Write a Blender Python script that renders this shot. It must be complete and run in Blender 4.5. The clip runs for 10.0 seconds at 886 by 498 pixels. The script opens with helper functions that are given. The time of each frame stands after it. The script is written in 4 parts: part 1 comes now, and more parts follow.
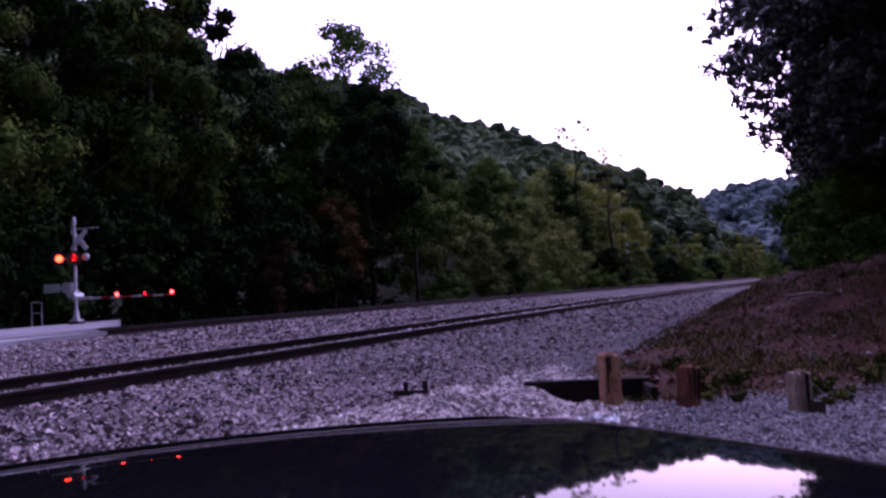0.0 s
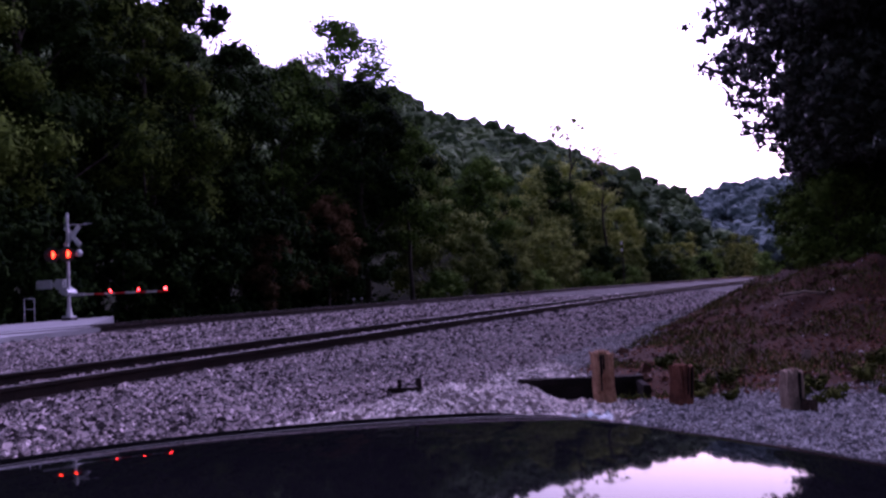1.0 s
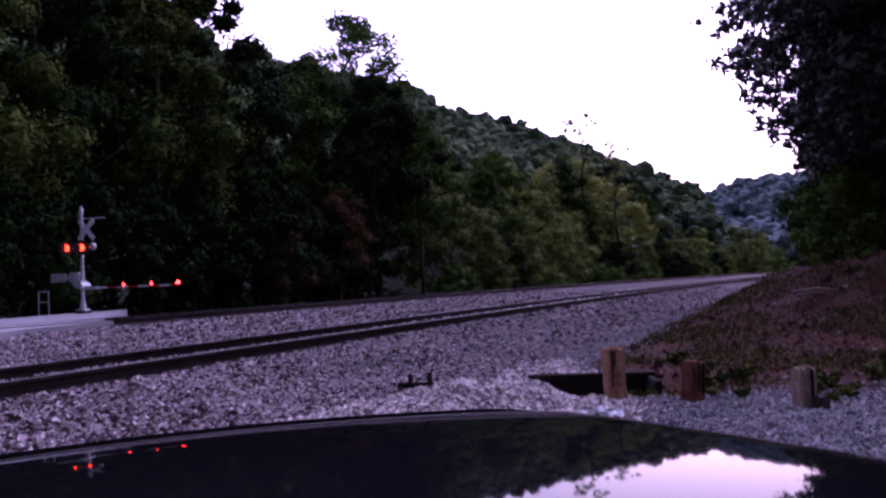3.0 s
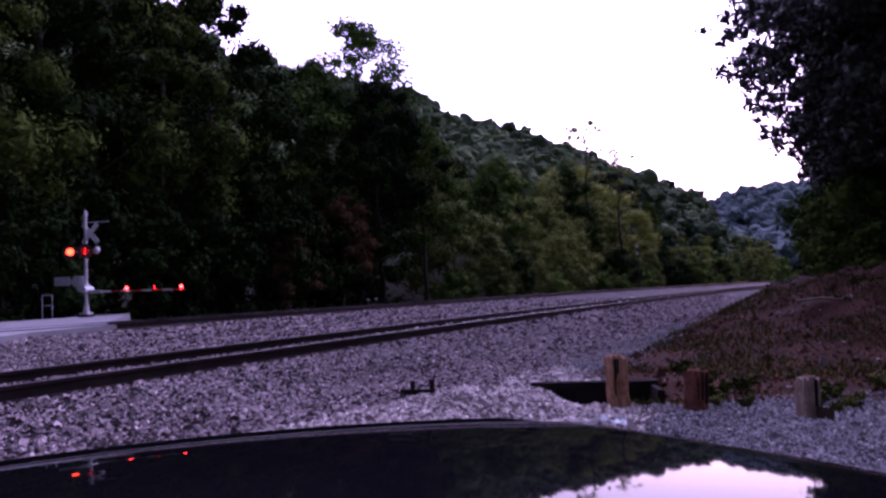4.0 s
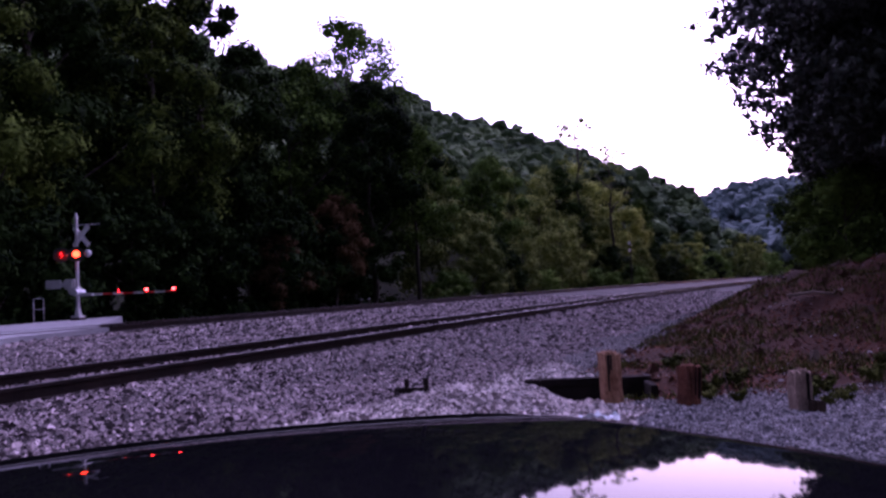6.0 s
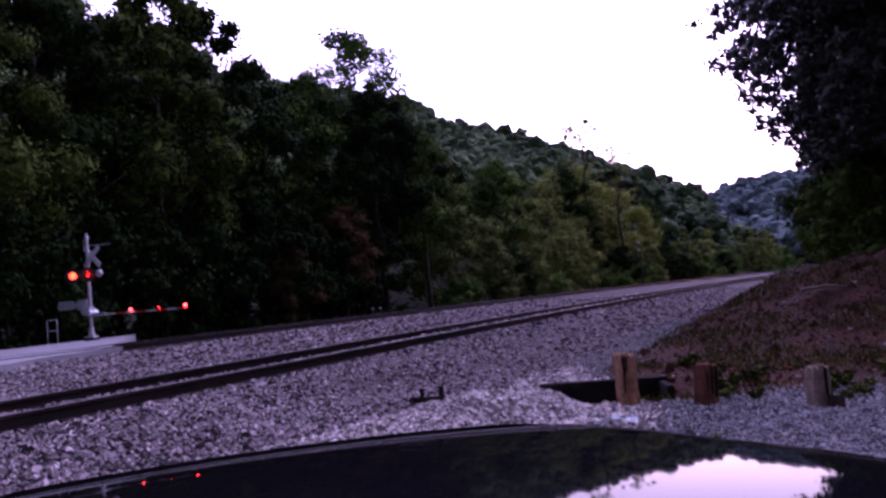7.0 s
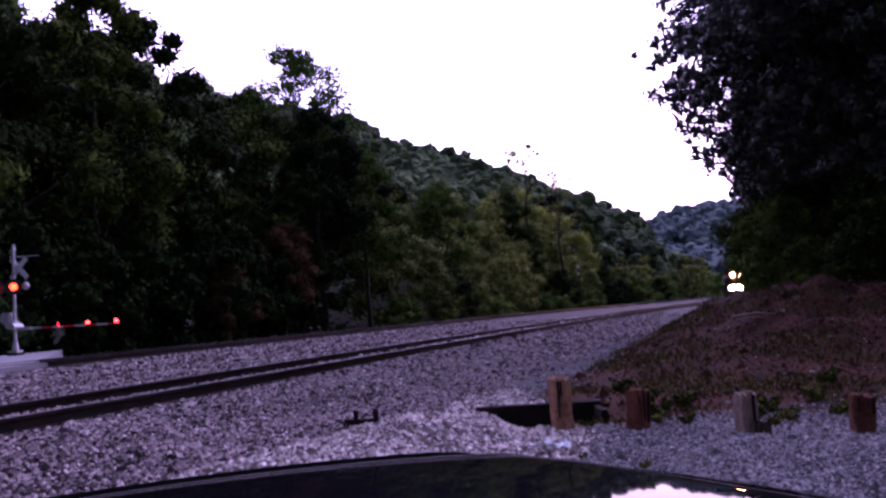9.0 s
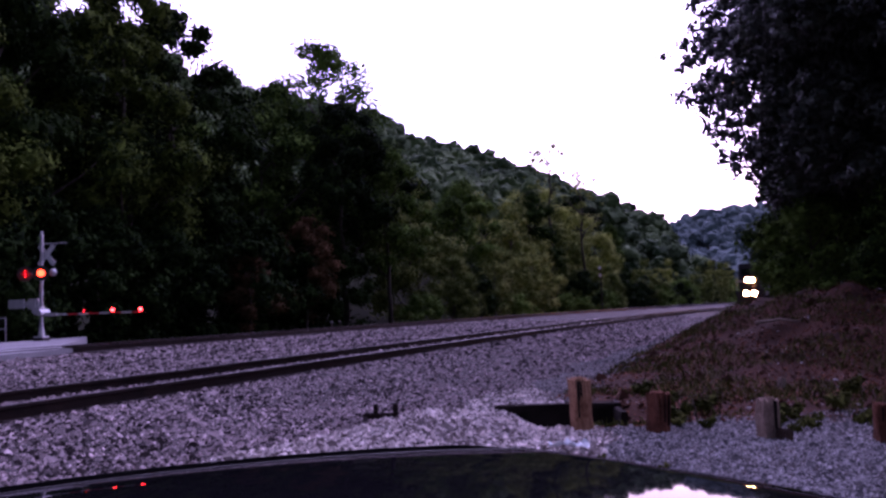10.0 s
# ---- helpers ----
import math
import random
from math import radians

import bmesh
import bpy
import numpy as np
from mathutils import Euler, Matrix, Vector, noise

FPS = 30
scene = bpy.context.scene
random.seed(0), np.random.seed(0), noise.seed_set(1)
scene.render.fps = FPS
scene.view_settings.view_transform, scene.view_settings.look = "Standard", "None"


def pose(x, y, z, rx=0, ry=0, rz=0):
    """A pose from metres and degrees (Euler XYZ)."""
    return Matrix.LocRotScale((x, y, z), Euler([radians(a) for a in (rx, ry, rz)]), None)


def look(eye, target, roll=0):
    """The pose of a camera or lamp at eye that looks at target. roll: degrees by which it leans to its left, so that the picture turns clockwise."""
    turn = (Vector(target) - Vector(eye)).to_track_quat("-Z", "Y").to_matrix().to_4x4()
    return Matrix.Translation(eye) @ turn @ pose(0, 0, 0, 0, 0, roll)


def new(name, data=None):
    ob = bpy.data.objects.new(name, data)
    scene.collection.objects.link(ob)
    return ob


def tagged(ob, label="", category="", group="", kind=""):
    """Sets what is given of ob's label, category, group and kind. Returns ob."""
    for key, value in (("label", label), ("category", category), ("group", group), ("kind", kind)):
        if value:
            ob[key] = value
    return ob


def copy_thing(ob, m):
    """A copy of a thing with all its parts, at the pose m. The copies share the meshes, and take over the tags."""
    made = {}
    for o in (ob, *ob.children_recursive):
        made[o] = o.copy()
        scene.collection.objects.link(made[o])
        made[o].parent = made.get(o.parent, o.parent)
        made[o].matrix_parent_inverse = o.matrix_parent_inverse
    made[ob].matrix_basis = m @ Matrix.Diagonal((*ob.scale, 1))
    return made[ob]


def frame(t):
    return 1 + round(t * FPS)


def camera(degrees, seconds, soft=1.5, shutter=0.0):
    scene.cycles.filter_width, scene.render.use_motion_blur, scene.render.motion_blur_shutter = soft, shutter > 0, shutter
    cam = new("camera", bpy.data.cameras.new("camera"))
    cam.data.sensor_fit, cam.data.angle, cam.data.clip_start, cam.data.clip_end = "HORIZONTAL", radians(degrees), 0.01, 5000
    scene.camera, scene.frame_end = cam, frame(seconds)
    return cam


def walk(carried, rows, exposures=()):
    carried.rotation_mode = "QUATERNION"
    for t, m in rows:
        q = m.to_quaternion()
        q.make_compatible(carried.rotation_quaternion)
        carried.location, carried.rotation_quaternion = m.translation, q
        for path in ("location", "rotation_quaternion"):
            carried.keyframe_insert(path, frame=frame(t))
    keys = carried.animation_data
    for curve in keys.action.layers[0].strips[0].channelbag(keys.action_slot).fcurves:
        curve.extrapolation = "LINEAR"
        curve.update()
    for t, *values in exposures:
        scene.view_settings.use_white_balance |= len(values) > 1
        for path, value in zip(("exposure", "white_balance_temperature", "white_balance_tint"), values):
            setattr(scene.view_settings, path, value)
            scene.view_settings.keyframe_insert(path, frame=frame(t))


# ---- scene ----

cam = camera(57.7, 10.0, soft=2.6, shutter=0.9)


def held(x, y, z, yaw, pitch, roll):
    """The camera's pose: turned left by yaw, up by pitch, leaning by roll."""
    return pose(x, y, z, 0, 0, yaw) @ pose(0, 0, 0, pitch) @ pose(0, 0, 0, 0, roll) @ pose(0, 0, 0, 90)


PATH = [
    (0, -0.002, -0.001, 1.251, -0.50, 2.69, 2.67),
    (0.5, 0.004, -0.001, 1.253, -0.93, 2.56, 2.66),
    (1, -0.001, -0.000, 1.248, -0.90, 2.51, 2.46),
    (1.5, 0.003, -0.004, 1.254, -0.56, 2.45, 2.51),
    (2, 0.003, -0.009, 1.252, -0.63, 2.31, 2.52),
    (2.5, 0.002, -0.010, 1.250, -0.30, 2.05, 2.51),
    (4, 0.000, 0.001, 1.257, 0.15, 2.63, 1.78),
    (4.5, 0.003, 0.000, 1.248, 0.16, 2.67, 1.85),
    (5, 0.000, 0.000, 1.250, 0.00, 2.50, 1.90),
    (5.5, 0.006, -0.008, 1.249, -0.25, 2.51, 1.86),
    (7, -0.010, -0.005, 1.265, 0.23, 3.04, 4.58),
    (7.5, 0.022, 0.008, 1.275, 0.38, 4.03, 5.51),
    (8, 0.031, 0.020, 1.253, -2.99, 3.49, 4.69),
    (8.5, 0.023, 0.030, 1.260, -3.49, 4.65, 3.80),
    (9, 0.030, 0.043, 1.271, -3.99, 4.20, 3.47),
    (9.5, 0.011, 0.030, 1.255, -2.98, 4.43, 1.80),
    (10, 0.007, 0.017, 1.265, -2.44, 4.10, 1.88),
]
walk(cam, [(t, held(*p)) for t, *p in PATH], [(0, 0.55, 5300, 62), (10, 0.55, 5300, 62)])

# ---- sky and light: a bright overcast dusk ----
SUN_UP, SUN_TURN = 4, 14
world = bpy.data.worlds.new("dusk_sky")
scene.world = world
world.use_nodes = True
wn, wl = world.node_tree.nodes, world.node_tree.links
wn.clear()
sky = wn.new("ShaderNodeTexSky")
sky.sky_type, sky.sun_disc = "NISHITA", False
sky.sun_elevation, sky.sun_rotation = radians(SUN_UP), radians(SUN_TURN)
air = wn.new("ShaderNodeBackground")
air.inputs["Strength"].default_value = 0.05
wl.new(sky.outputs[0], air.inputs["Color"])
way = wn.new("ShaderNodeTexCoord")
puffs = wn.new("ShaderNodeTexNoise")
puffs.inputs["Scale"].default_value, puffs.inputs["Detail"].default_value = 2.6, 5
wl.new(way.outputs["Generated"], puffs.inputs["Vector"])
tint = wn.new("ShaderNodeValToRGB")
tint.color_ramp.elements[0].position, tint.color_ramp.elements[0].color = 0.35, (0.84, 0.80, 1.0, 1)
tint.color_ramp.elements[1].position, tint.color_ramp.elements[1].color = 0.65, (1.0, 0.86, 0.95, 1)
wl.new(puffs.outputs[0], tint.inputs[0])
cloud = wn.new("ShaderNodeBackground")
wl.new(tint.outputs[0], cloud.inputs["Color"])
# the cloud is brightest where the sun has just gone down
west = wn.new("ShaderNodeVectorMath")
west.operation = "DOT_PRODUCT"
west.inputs[1].default_value = (math.sin(radians(SUN_TURN)) * 0.90, math.cos(radians(SUN_TURN)) * 0.90, 0.43)
wl.new(way.outputs["Generated"], west.inputs[0])
fade = wn.new("ShaderNodeMapRange")
fade.interpolation_type = "SMOOTHSTEP"
for key, value in (("From Min", 0.05), ("From Max", 0.97), ("To Min", 0.02), ("To Max", 2.4)):
    fade.inputs[key].default_value = value
wl.new(west.outputs["Value"], fade.inputs["Value"])
wl.new(fade.outputs[0], cloud.inputs["Strength"])
both = wn.new("ShaderNodeAddShader")
wl.new(air.outputs[0], both.inputs[0])
wl.new(cloud.outputs[0], both.inputs[1])
wl.new(both.outputs[0], wn.new("ShaderNodeOutputWorld").inputs["Surface"])
sun_data = bpy.data.lights.new("sun", "SUN")
sun_data.energy, sun_data.angle, sun_data.color = 0.25, radians(30), (1.0, 0.9, 0.88)
sun = new("sun", sun_data)
sun.matrix_world = look((60 * math.sin(radians(SUN_TURN)), 60 * math.cos(radians(SUN_TURN)), 45), (0, 0, 0))


# ---- materials ----
def material(name, low, high, rough=0.9, scale=6.0, fine=60.0, bump=0.3, metal=0.0, island=0.0, each=0.0, detail=6, coat=0.0, spec=0.5):
    """A surface whose colour drifts between two tones at a coarse and a fine scale, with relief."""
    m = bpy.data.materials.new(name)
    m.use_nodes = True
    n, l = m.node_tree.nodes, m.node_tree.links
    b = n["Principled BSDF"]
    co = n.new("ShaderNodeTexCoord")
    a = n.new("ShaderNodeTexNoise")
    a.inputs["Scale"].default_value, a.inputs["Detail"].default_value = scale, detail
    f = n.new("ShaderNodeTexNoise")
    f.inputs["Scale"].default_value, f.inputs["Detail"].default_value = fine, 4
    for t in (a, f):
        l.new(co.outputs["Object"], t.inputs["Vector"])
    mix = n.new("ShaderNodeMath")
    mix.operation = "MULTIPLY_ADD"
    l.new(f.outputs[0], mix.inputs[0])
    mix.inputs[1].default_value = 0.5
    half = n.new("ShaderNodeMath")
    half.operation = "MULTIPLY_ADD"
    l.new(a.outputs[0], half.inputs[0])
    half.inputs[1].default_value, half.inputs[2].default_value = 0.9, -0.2
    l.new(half.outputs[0], mix.inputs[2])
    last = mix
    for amount, node, out in ((island, "ShaderNodeNewGeometry", "Random Per Island"), (each, "ShaderNodeObjectInfo", "Random")):
        if amount:
            r = n.new(node)
            k = n.new("ShaderNodeMath")
            k.operation = "MULTIPLY_ADD"
            l.new(r.outputs[out], k.inputs[0])
            k.inputs[1].default_value = amount
            s = n.new("ShaderNodeMath")
            s.operation = "SUBTRACT"
            l.new(last.outputs[0], s.inputs[0])
            s.inputs[1].default_value = amount / 2
            l.new(s.outputs[0], k.inputs[2])
            last = k
    ramp = n.new("ShaderNodeValToRGB")
    ramp.color_ramp.elements[0].position, ramp.color_ramp.elements[0].color = 0.25, (*low, 1)
    ramp.color_ramp.elements[1].position, ramp.color_ramp.elements[1].color = 0.75, (*high, 1)
    l.new(last.outputs[0], ramp.inputs[0])
    l.new(ramp.outputs[0], b.inputs["Base Color"])
    b.inputs["Roughness"].default_value, b.inputs["Metallic"].default_value = rough, metal
    b.inputs["Specular IOR Level"].default_value = spec
    b.inputs["Coat Weight"].default_value = coat
    if bump:
        u = n.new("ShaderNodeBump")
        u.inputs["Strength"].default_value, u.inputs["Distance"].default_value = bump, 0.02
        l.new(mix.outputs[0], u.inputs["Height"])
        l.new(u.outputs[0], b.inputs["Normal"])
    return m


def glow(name, colour, strength):
    m = bpy.data.materials.new(name)
    m.use_nodes = True
    b = m.node_tree.nodes["Principled BSDF"]
    b.inputs["Base Color"].default_value = (*colour, 1)
    b.inputs["Emission Color"].default_value = (*colour, 1)
    b.inputs["Emission Strength"].default_value = strength
    return m


GRAVEL = material("gravel", (0.03, 0.026, 0.026), (0.085, 0.075, 0.074), 0.95, 1.2, 28, 1.0, spec=0.1)
STONE = material("ballast_stone", (0.042, 0.033, 0.034), (0.54, 0.45, 0.455), 0.9, 0.7, 25, 0.3, island=1.2, spec=0.25)
PALE_STONE = material("pale_stone", (0.18, 0.15, 0.145), (0.84, 0.76, 0.73), 0.9, 0.7, 25, 0.3, island=1.0, spec=0.25)
GREY_STONE = material("blue_grey_stone", (0.09, 0.09, 0.095), (0.43, 0.415, 0.425), 0.9, 0.7, 25, 0.3, island=1.0, spec=0.25)
DIRT = material("bare_dirt", (0.014, 0.007, 0.005), (0.074, 0.034, 0.022), 1.0, 1.6, 20, 1.0, spec=0.1)
DARK_BED = material("dark_track_bed", (0.012, 0.009, 0.009), (0.05, 0.036, 0.034), 1.0, 2, 30, 0.8, spec=0.1)
FOREST_FLOOR = material("forest_floor", (0.008, 0.011, 0.005), (0.026, 0.030, 0.014), 1.0, 0.5, 6, 0.6, spec=0.05)
ASPHALT = material("worn_asphalt", (0.16, 0.16, 0.17), (0.27, 0.27, 0.28), 0.85, 0.8, 90, 0.3)
RAIL = material("rusted_rail", (0.008, 0.006, 0.006), (0.034, 0.021, 0.017), 0.7, 3, 40, 0.3, metal=0.3, spec=0.2)
RAIL_TOP = material("worn_rail_head", (0.03, 0.026, 0.025), (0.08, 0.07, 0.07), 0.5, 3, 60, 0.1, metal=0.9)
TIE = material("creosoted_tie", (0.02, 0.014, 0.012), (0.10, 0.065, 0.045), 0.95, 3, 30, 0.6, each=0.4, spec=0.15)
POST = material("weathered_post", (0.14, 0.065, 0.034), (0.46, 0.27, 0.165), 0.95, 5, 30, 0.8, spec=0.15)
POST_RED = material("reddish_post", (0.05, 0.02, 0.012), (0.20, 0.082, 0.05), 0.95, 5, 30, 0.8, spec=0.15)
POST_GREY = material("grey_post", (0.16, 0.11, 0.085), (0.42, 0.32, 0.25), 0.95, 5, 30, 0.8, spec=0.15)
DARK_WOOD = material("black_timber", (0.008, 0.007, 0.007), (0.03, 0.024, 0.022), 1.0, 4, 40, 0.6, spec=0.05)
BARK = material("bark", (0.03, 0.024, 0.02), (0.10, 0.085, 0.07), 1.0, 4, 25, 1.0, spec=0.1)
DEAD_WOOD = material("dead_wood", (0.16, 0.12, 0.10), (0.34, 0.27, 0.23), 1.0, 5, 40, 0.6)
ALUMINIUM = material("galvanised_steel", (0.42, 0.42, 0.44), (0.62, 0.62, 0.64), 0.5, 3, 50, 0.1, metal=0.4)
WHITE = material("white_sheet", (0.62, 0.62, 0.64), (0.8, 0.8, 0.8), 0.5, 3, 30, 0.05)
RED_BAND = material("red_reflective", (0.45, 0.02, 0.02), (0.6, 0.04, 0.03), 0.5, 5, 40, 0.05)
BLACK = material("black_enamel", (0.008, 0.008, 0.008), (0.02, 0.02, 0.02), 0.6, 5, 40, 0.05)
PAINT = material("black_car_paint", (0.003, 0.003, 0.004), (0.005, 0.005, 0.006), 0.03, 2, 200, 0.0, spec=0.5)
PAINT.node_tree.nodes["Principled BSDF"].inputs["IOR"].default_value = 1.11
TRIM = material("rubber_trim", (0.003, 0.003, 0.003), (0.006, 0.006, 0.006), 1.0, 10, 80, 0.0, spec=0.0)
SATIN = material("satin_black", (0.012, 0.011, 0.012), (0.022, 0.02, 0.021), 0.5, 10, 120, 0.0, spec=0.06)
TYRE = material("tyre_rubber", (0.01, 0.01, 0.01), (0.025, 0.025, 0.025), 0.9, 10, 60, 0.3)
PAPER = material("white_litter", (0.6, 0.65, 0.7), (0.82, 0.86, 0.88), 0.6, 20, 80, 0.5)
LOCO = material("dark_locomotive_paint", (0.012, 0.012, 0.016), (0.03, 0.03, 0.036), 0.5, 2, 30, 0.1)
GLASS = material("dark_glass", (0.01, 0.012, 0.015), (0.02, 0.022, 0.025), 0.05, 2, 30, 0.0)
LENS = material("red_lens", (0.10, 0.004, 0.003), (0.16, 0.006, 0.004), 0.2, 5, 40, 0.0)
LAMP_ON = glow("lit_red_lamp", (1.0, 0.04, 0.0), 10)
ARM_LAMP_ON = glow("lit_arm_lamp", (1.0, 0.022, 0.004), 26)
HEADLIGHT = glow("lit_headlight", (1.0, 0.44, 0.09), 300)


def leaf(name, low, high, spread=0.7, scale=0.35):
    return material(name, low, high, 0.85, scale, 3, 0.0, island=spread, each=0.6, spec=0.03)


# the wood's shade is put into the colour: leaves near black
LEAF_DARK = leaf("shade_dark_leaves", (0.004, 0.010, 0.003), (0.023, 0.044, 0.010))
LEAF_MID = leaf("green_leaves", (0.012, 0.028, 0.005), (0.10, 0.17, 0.028))
LEAF_LIGHT = leaf("yellow_green_leaves", (0.09, 0.125, 0.03), (0.36, 0.40, 0.11), 0.4)
# sky light through the upper crowns is painted in as a yellow-green leaf tone
LEAF_YELLOW = leaf("backlit_tone_leaves", (0.012, 0.024, 0.004), (0.085, 0.125, 0.02))
LEAF_HILL = leaf("hillside_leaves", (0.026, 0.048, 0.024), (0.13, 0.185, 0.085), 0.3, 0.08)
# the air's haze over the far hill is painted into these paler, bluer tones
LEAF_FAR = leaf("haze_tinted_leaves", (0.06, 0.09, 0.095), (0.17, 0.225, 0.225), 0.15, 0.05)
LEAF_SHRUB = leaf("shrub_leaves", (0.06, 0.11, 0.02), (0.19, 0.28, 0.06))
LEAF_RUST = leaf("rusty_leaves", (0.04, 0.03, 0.014), (0.11, 0.065, 0.03))
LEAF_NEAR = material("broad_leaves", (0.010, 0.016, 0.010), (0.06, 0.08, 0.055), 0.5, 1.5, 3, 0.0, island=0.9, spec=0.4)
GRASS = leaf("grass_blades", (0.026, 0.032, 0.007), (0.088, 0.10, 0.023), 0.9, 1.0)
LITTER = leaf("dead_leaves", (0.04, 0.014, 0.007), (0.20, 0.085, 0.045), 0.9, 1.0)


# ---- mesh helpers ----
def mesh_of(name, verts, faces, mats, index=None, smooth=False):
    """A mesh from arrays: faces all of one size."""
    me = bpy.data.meshes.new(name)
    verts, faces = np.asarray(verts, np.float32), np.asarray(faces, np.int32)
    me.vertices.add(len(verts))
    me.vertices.foreach_set("co", verts.ravel())
    k = faces.shape[1]
    me.loops.add(faces.size)
    me.loops.foreach_set("vertex_index", faces.ravel())
    me.polygons.add(len(faces))
    me.polygons.foreach_set("loop_start", np.arange(0, faces.size, k, dtype=np.int32))
    for m in mats:
        me.materials.append(m)
    if index is not None:
        me.polygons.foreach_set("material_index", np.asarray(index, np.int32))
    me.polygons.foreach_set("use_smooth", np.full(len(faces), smooth))
    me.update(calc_edges=True)
    me.validate()
    return me


def part(name, bm, mat, parent=None, label="", smooth=False):
    """Links a bmesh as one mesh object under a thing or a part."""
    me = bpy.data.meshes.new(name)
    for f in bm.faces:
        f.smooth = smooth
    bm.to_mesh(me)
    bm.free()
    me.materials.append(mat)
    ob = new(name, me)
    ob.parent = parent
    return tagged(ob, label)


def box(bm, x0, x1, y0, y1, z0, z1, bevel=0.0, m=None):
    got = bmesh.ops.create_cube(bm, size=1, matrix=Matrix.LocRotScale(((x0 + x1) / 2, (y0 + y1) / 2, (z0 + z1) / 2), None, (x1 - x0, y1 - y0, z1 - z0)))
    vs = got["verts"]
    if bevel:
        es = list({e for v in vs for e in v.link_edges})
        out = bmesh.ops.bevel(bm, geom=es, offset=bevel, segments=2, affect="EDGES", clamp_overlap=True)
        vs = list({v for f in out["faces"] for v in f.verts} | {v for v in vs if v.is_valid})
    if m is not None:
        bmesh.ops.transform(bm, matrix=m, verts=vs)
    return bm


def rod(bm, a, b, r0, r1=None, n=12):
    a, b = Vector(a), Vector(b)
    d = b - a
    m = Matrix.Translation((a + b) / 2) @ d.to_track_quat("Z", "Y").to_matrix().to_4x4()
    bmesh.ops.create_cone(bm, cap_ends=True, segments=n, radius1=r0, radius2=r0 if r1 is None else r1, depth=d.length, matrix=m)
    return bm


def empty(name, m=None, **tags):
    ob = new(name)
    if m is not None:
        ob.matrix_world = m
    return tagged(ob, **tags)


# ---- the railway's line: s runs along it, off to its far side ----
TURN, NEAR, BEND, RAIL_Z = radians(23.57), 7.27, 0.0018, 0.40
AHEAD, ASIDE = np.array([math.sin(TURN), math.cos(TURN)]), np.array([-math.cos(TURN), math.sin(TURN)])
TRACK_2, LIFT_2 = 10.4, 0.10


def line(s, off=0.0):
    """World x, y of a point along the railway, and its heading turned left from y."""
    slope = -BEND * s
    p = s * AHEAD + (NEAR - BEND * s * s / 2) * ASIDE
    k = 1 / math.sqrt(1 + slope * slope)
    normal = (ASIDE - slope * AHEAD) * k
    p = p + normal * off
    return p[0], p[1], -TURN + math.atan(slope)


def along(x, y):
    """s and off of places in the plan (arrays)."""
    s = x * AHEAD[0] + y * AHEAD[1]
    n = x * ASIDE[0] + y * ASIDE[1]
    return s, (n - (NEAR - BEND * s * s / 2)) / np.sqrt(1 + (BEND * s) ** 2)


def ramp01(v, a, b):
    t = np.clip((v - a) / (b - a), 0, 1)
    return t * t * (3 - 2 * t)


def bumps(x, y, size, seed):
    r = np.random.RandomState(seed)
    out = 0
    for i in range(6):
        a, p, q = r.rand() * 6.28, r.rand() * 6.28, size * (0.5 + r.rand())
        out = out + np.sin((x * math.cos(a) + y * math.sin(a)) * 6.28 / q + p)
    return out / 6


# metres along the line that the train's front has reached
TRAIN = [(0, 156), (2.5, 139), (5, 123), (7.0, 109.5), (7.4, 106.3), (8.2, 100.6), (9, 96), (10, 90.5)]
ROAD_RIGHT = [(-14, -20), (-4, -7.5), (0, -2.5), (5, 5.5), (9.3, 13.0), (10.4, 16.6), (12.2, 17.6), (15.6, 21.3), (23.4, 28.6), (40, 43)]


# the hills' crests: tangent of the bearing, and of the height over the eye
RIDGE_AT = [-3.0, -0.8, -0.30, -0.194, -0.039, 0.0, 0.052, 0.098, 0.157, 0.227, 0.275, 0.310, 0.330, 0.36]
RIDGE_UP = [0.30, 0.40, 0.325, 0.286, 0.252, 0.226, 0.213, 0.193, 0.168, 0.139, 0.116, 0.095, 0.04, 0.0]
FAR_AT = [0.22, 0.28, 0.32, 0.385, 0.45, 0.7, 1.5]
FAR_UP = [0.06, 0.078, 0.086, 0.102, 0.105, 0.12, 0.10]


# the wood's outline, by the same two tangents
WOOD_AT = [-0.548, -0.334, -0.264, -0.236, -0.194, -0.151, -0.039, -0.022, -0.006, 0.014, 0.035, 0.05, 0.076, 0.112, 0.145, 0.195, 0.226, 0.239, 0.294, 0.33, 0.40, 0.5]
WOOD_UP = [0.41, 0.39, 0.345, 0.3, 0.288, 0.281, 0.252, 0.205, 0.165, 0.129, 0.128, 0.145, 0.154, 0.111, 0.143, 0.144, 0.129, 0.101, 0.06, 0.05, 0.045, 0.045]


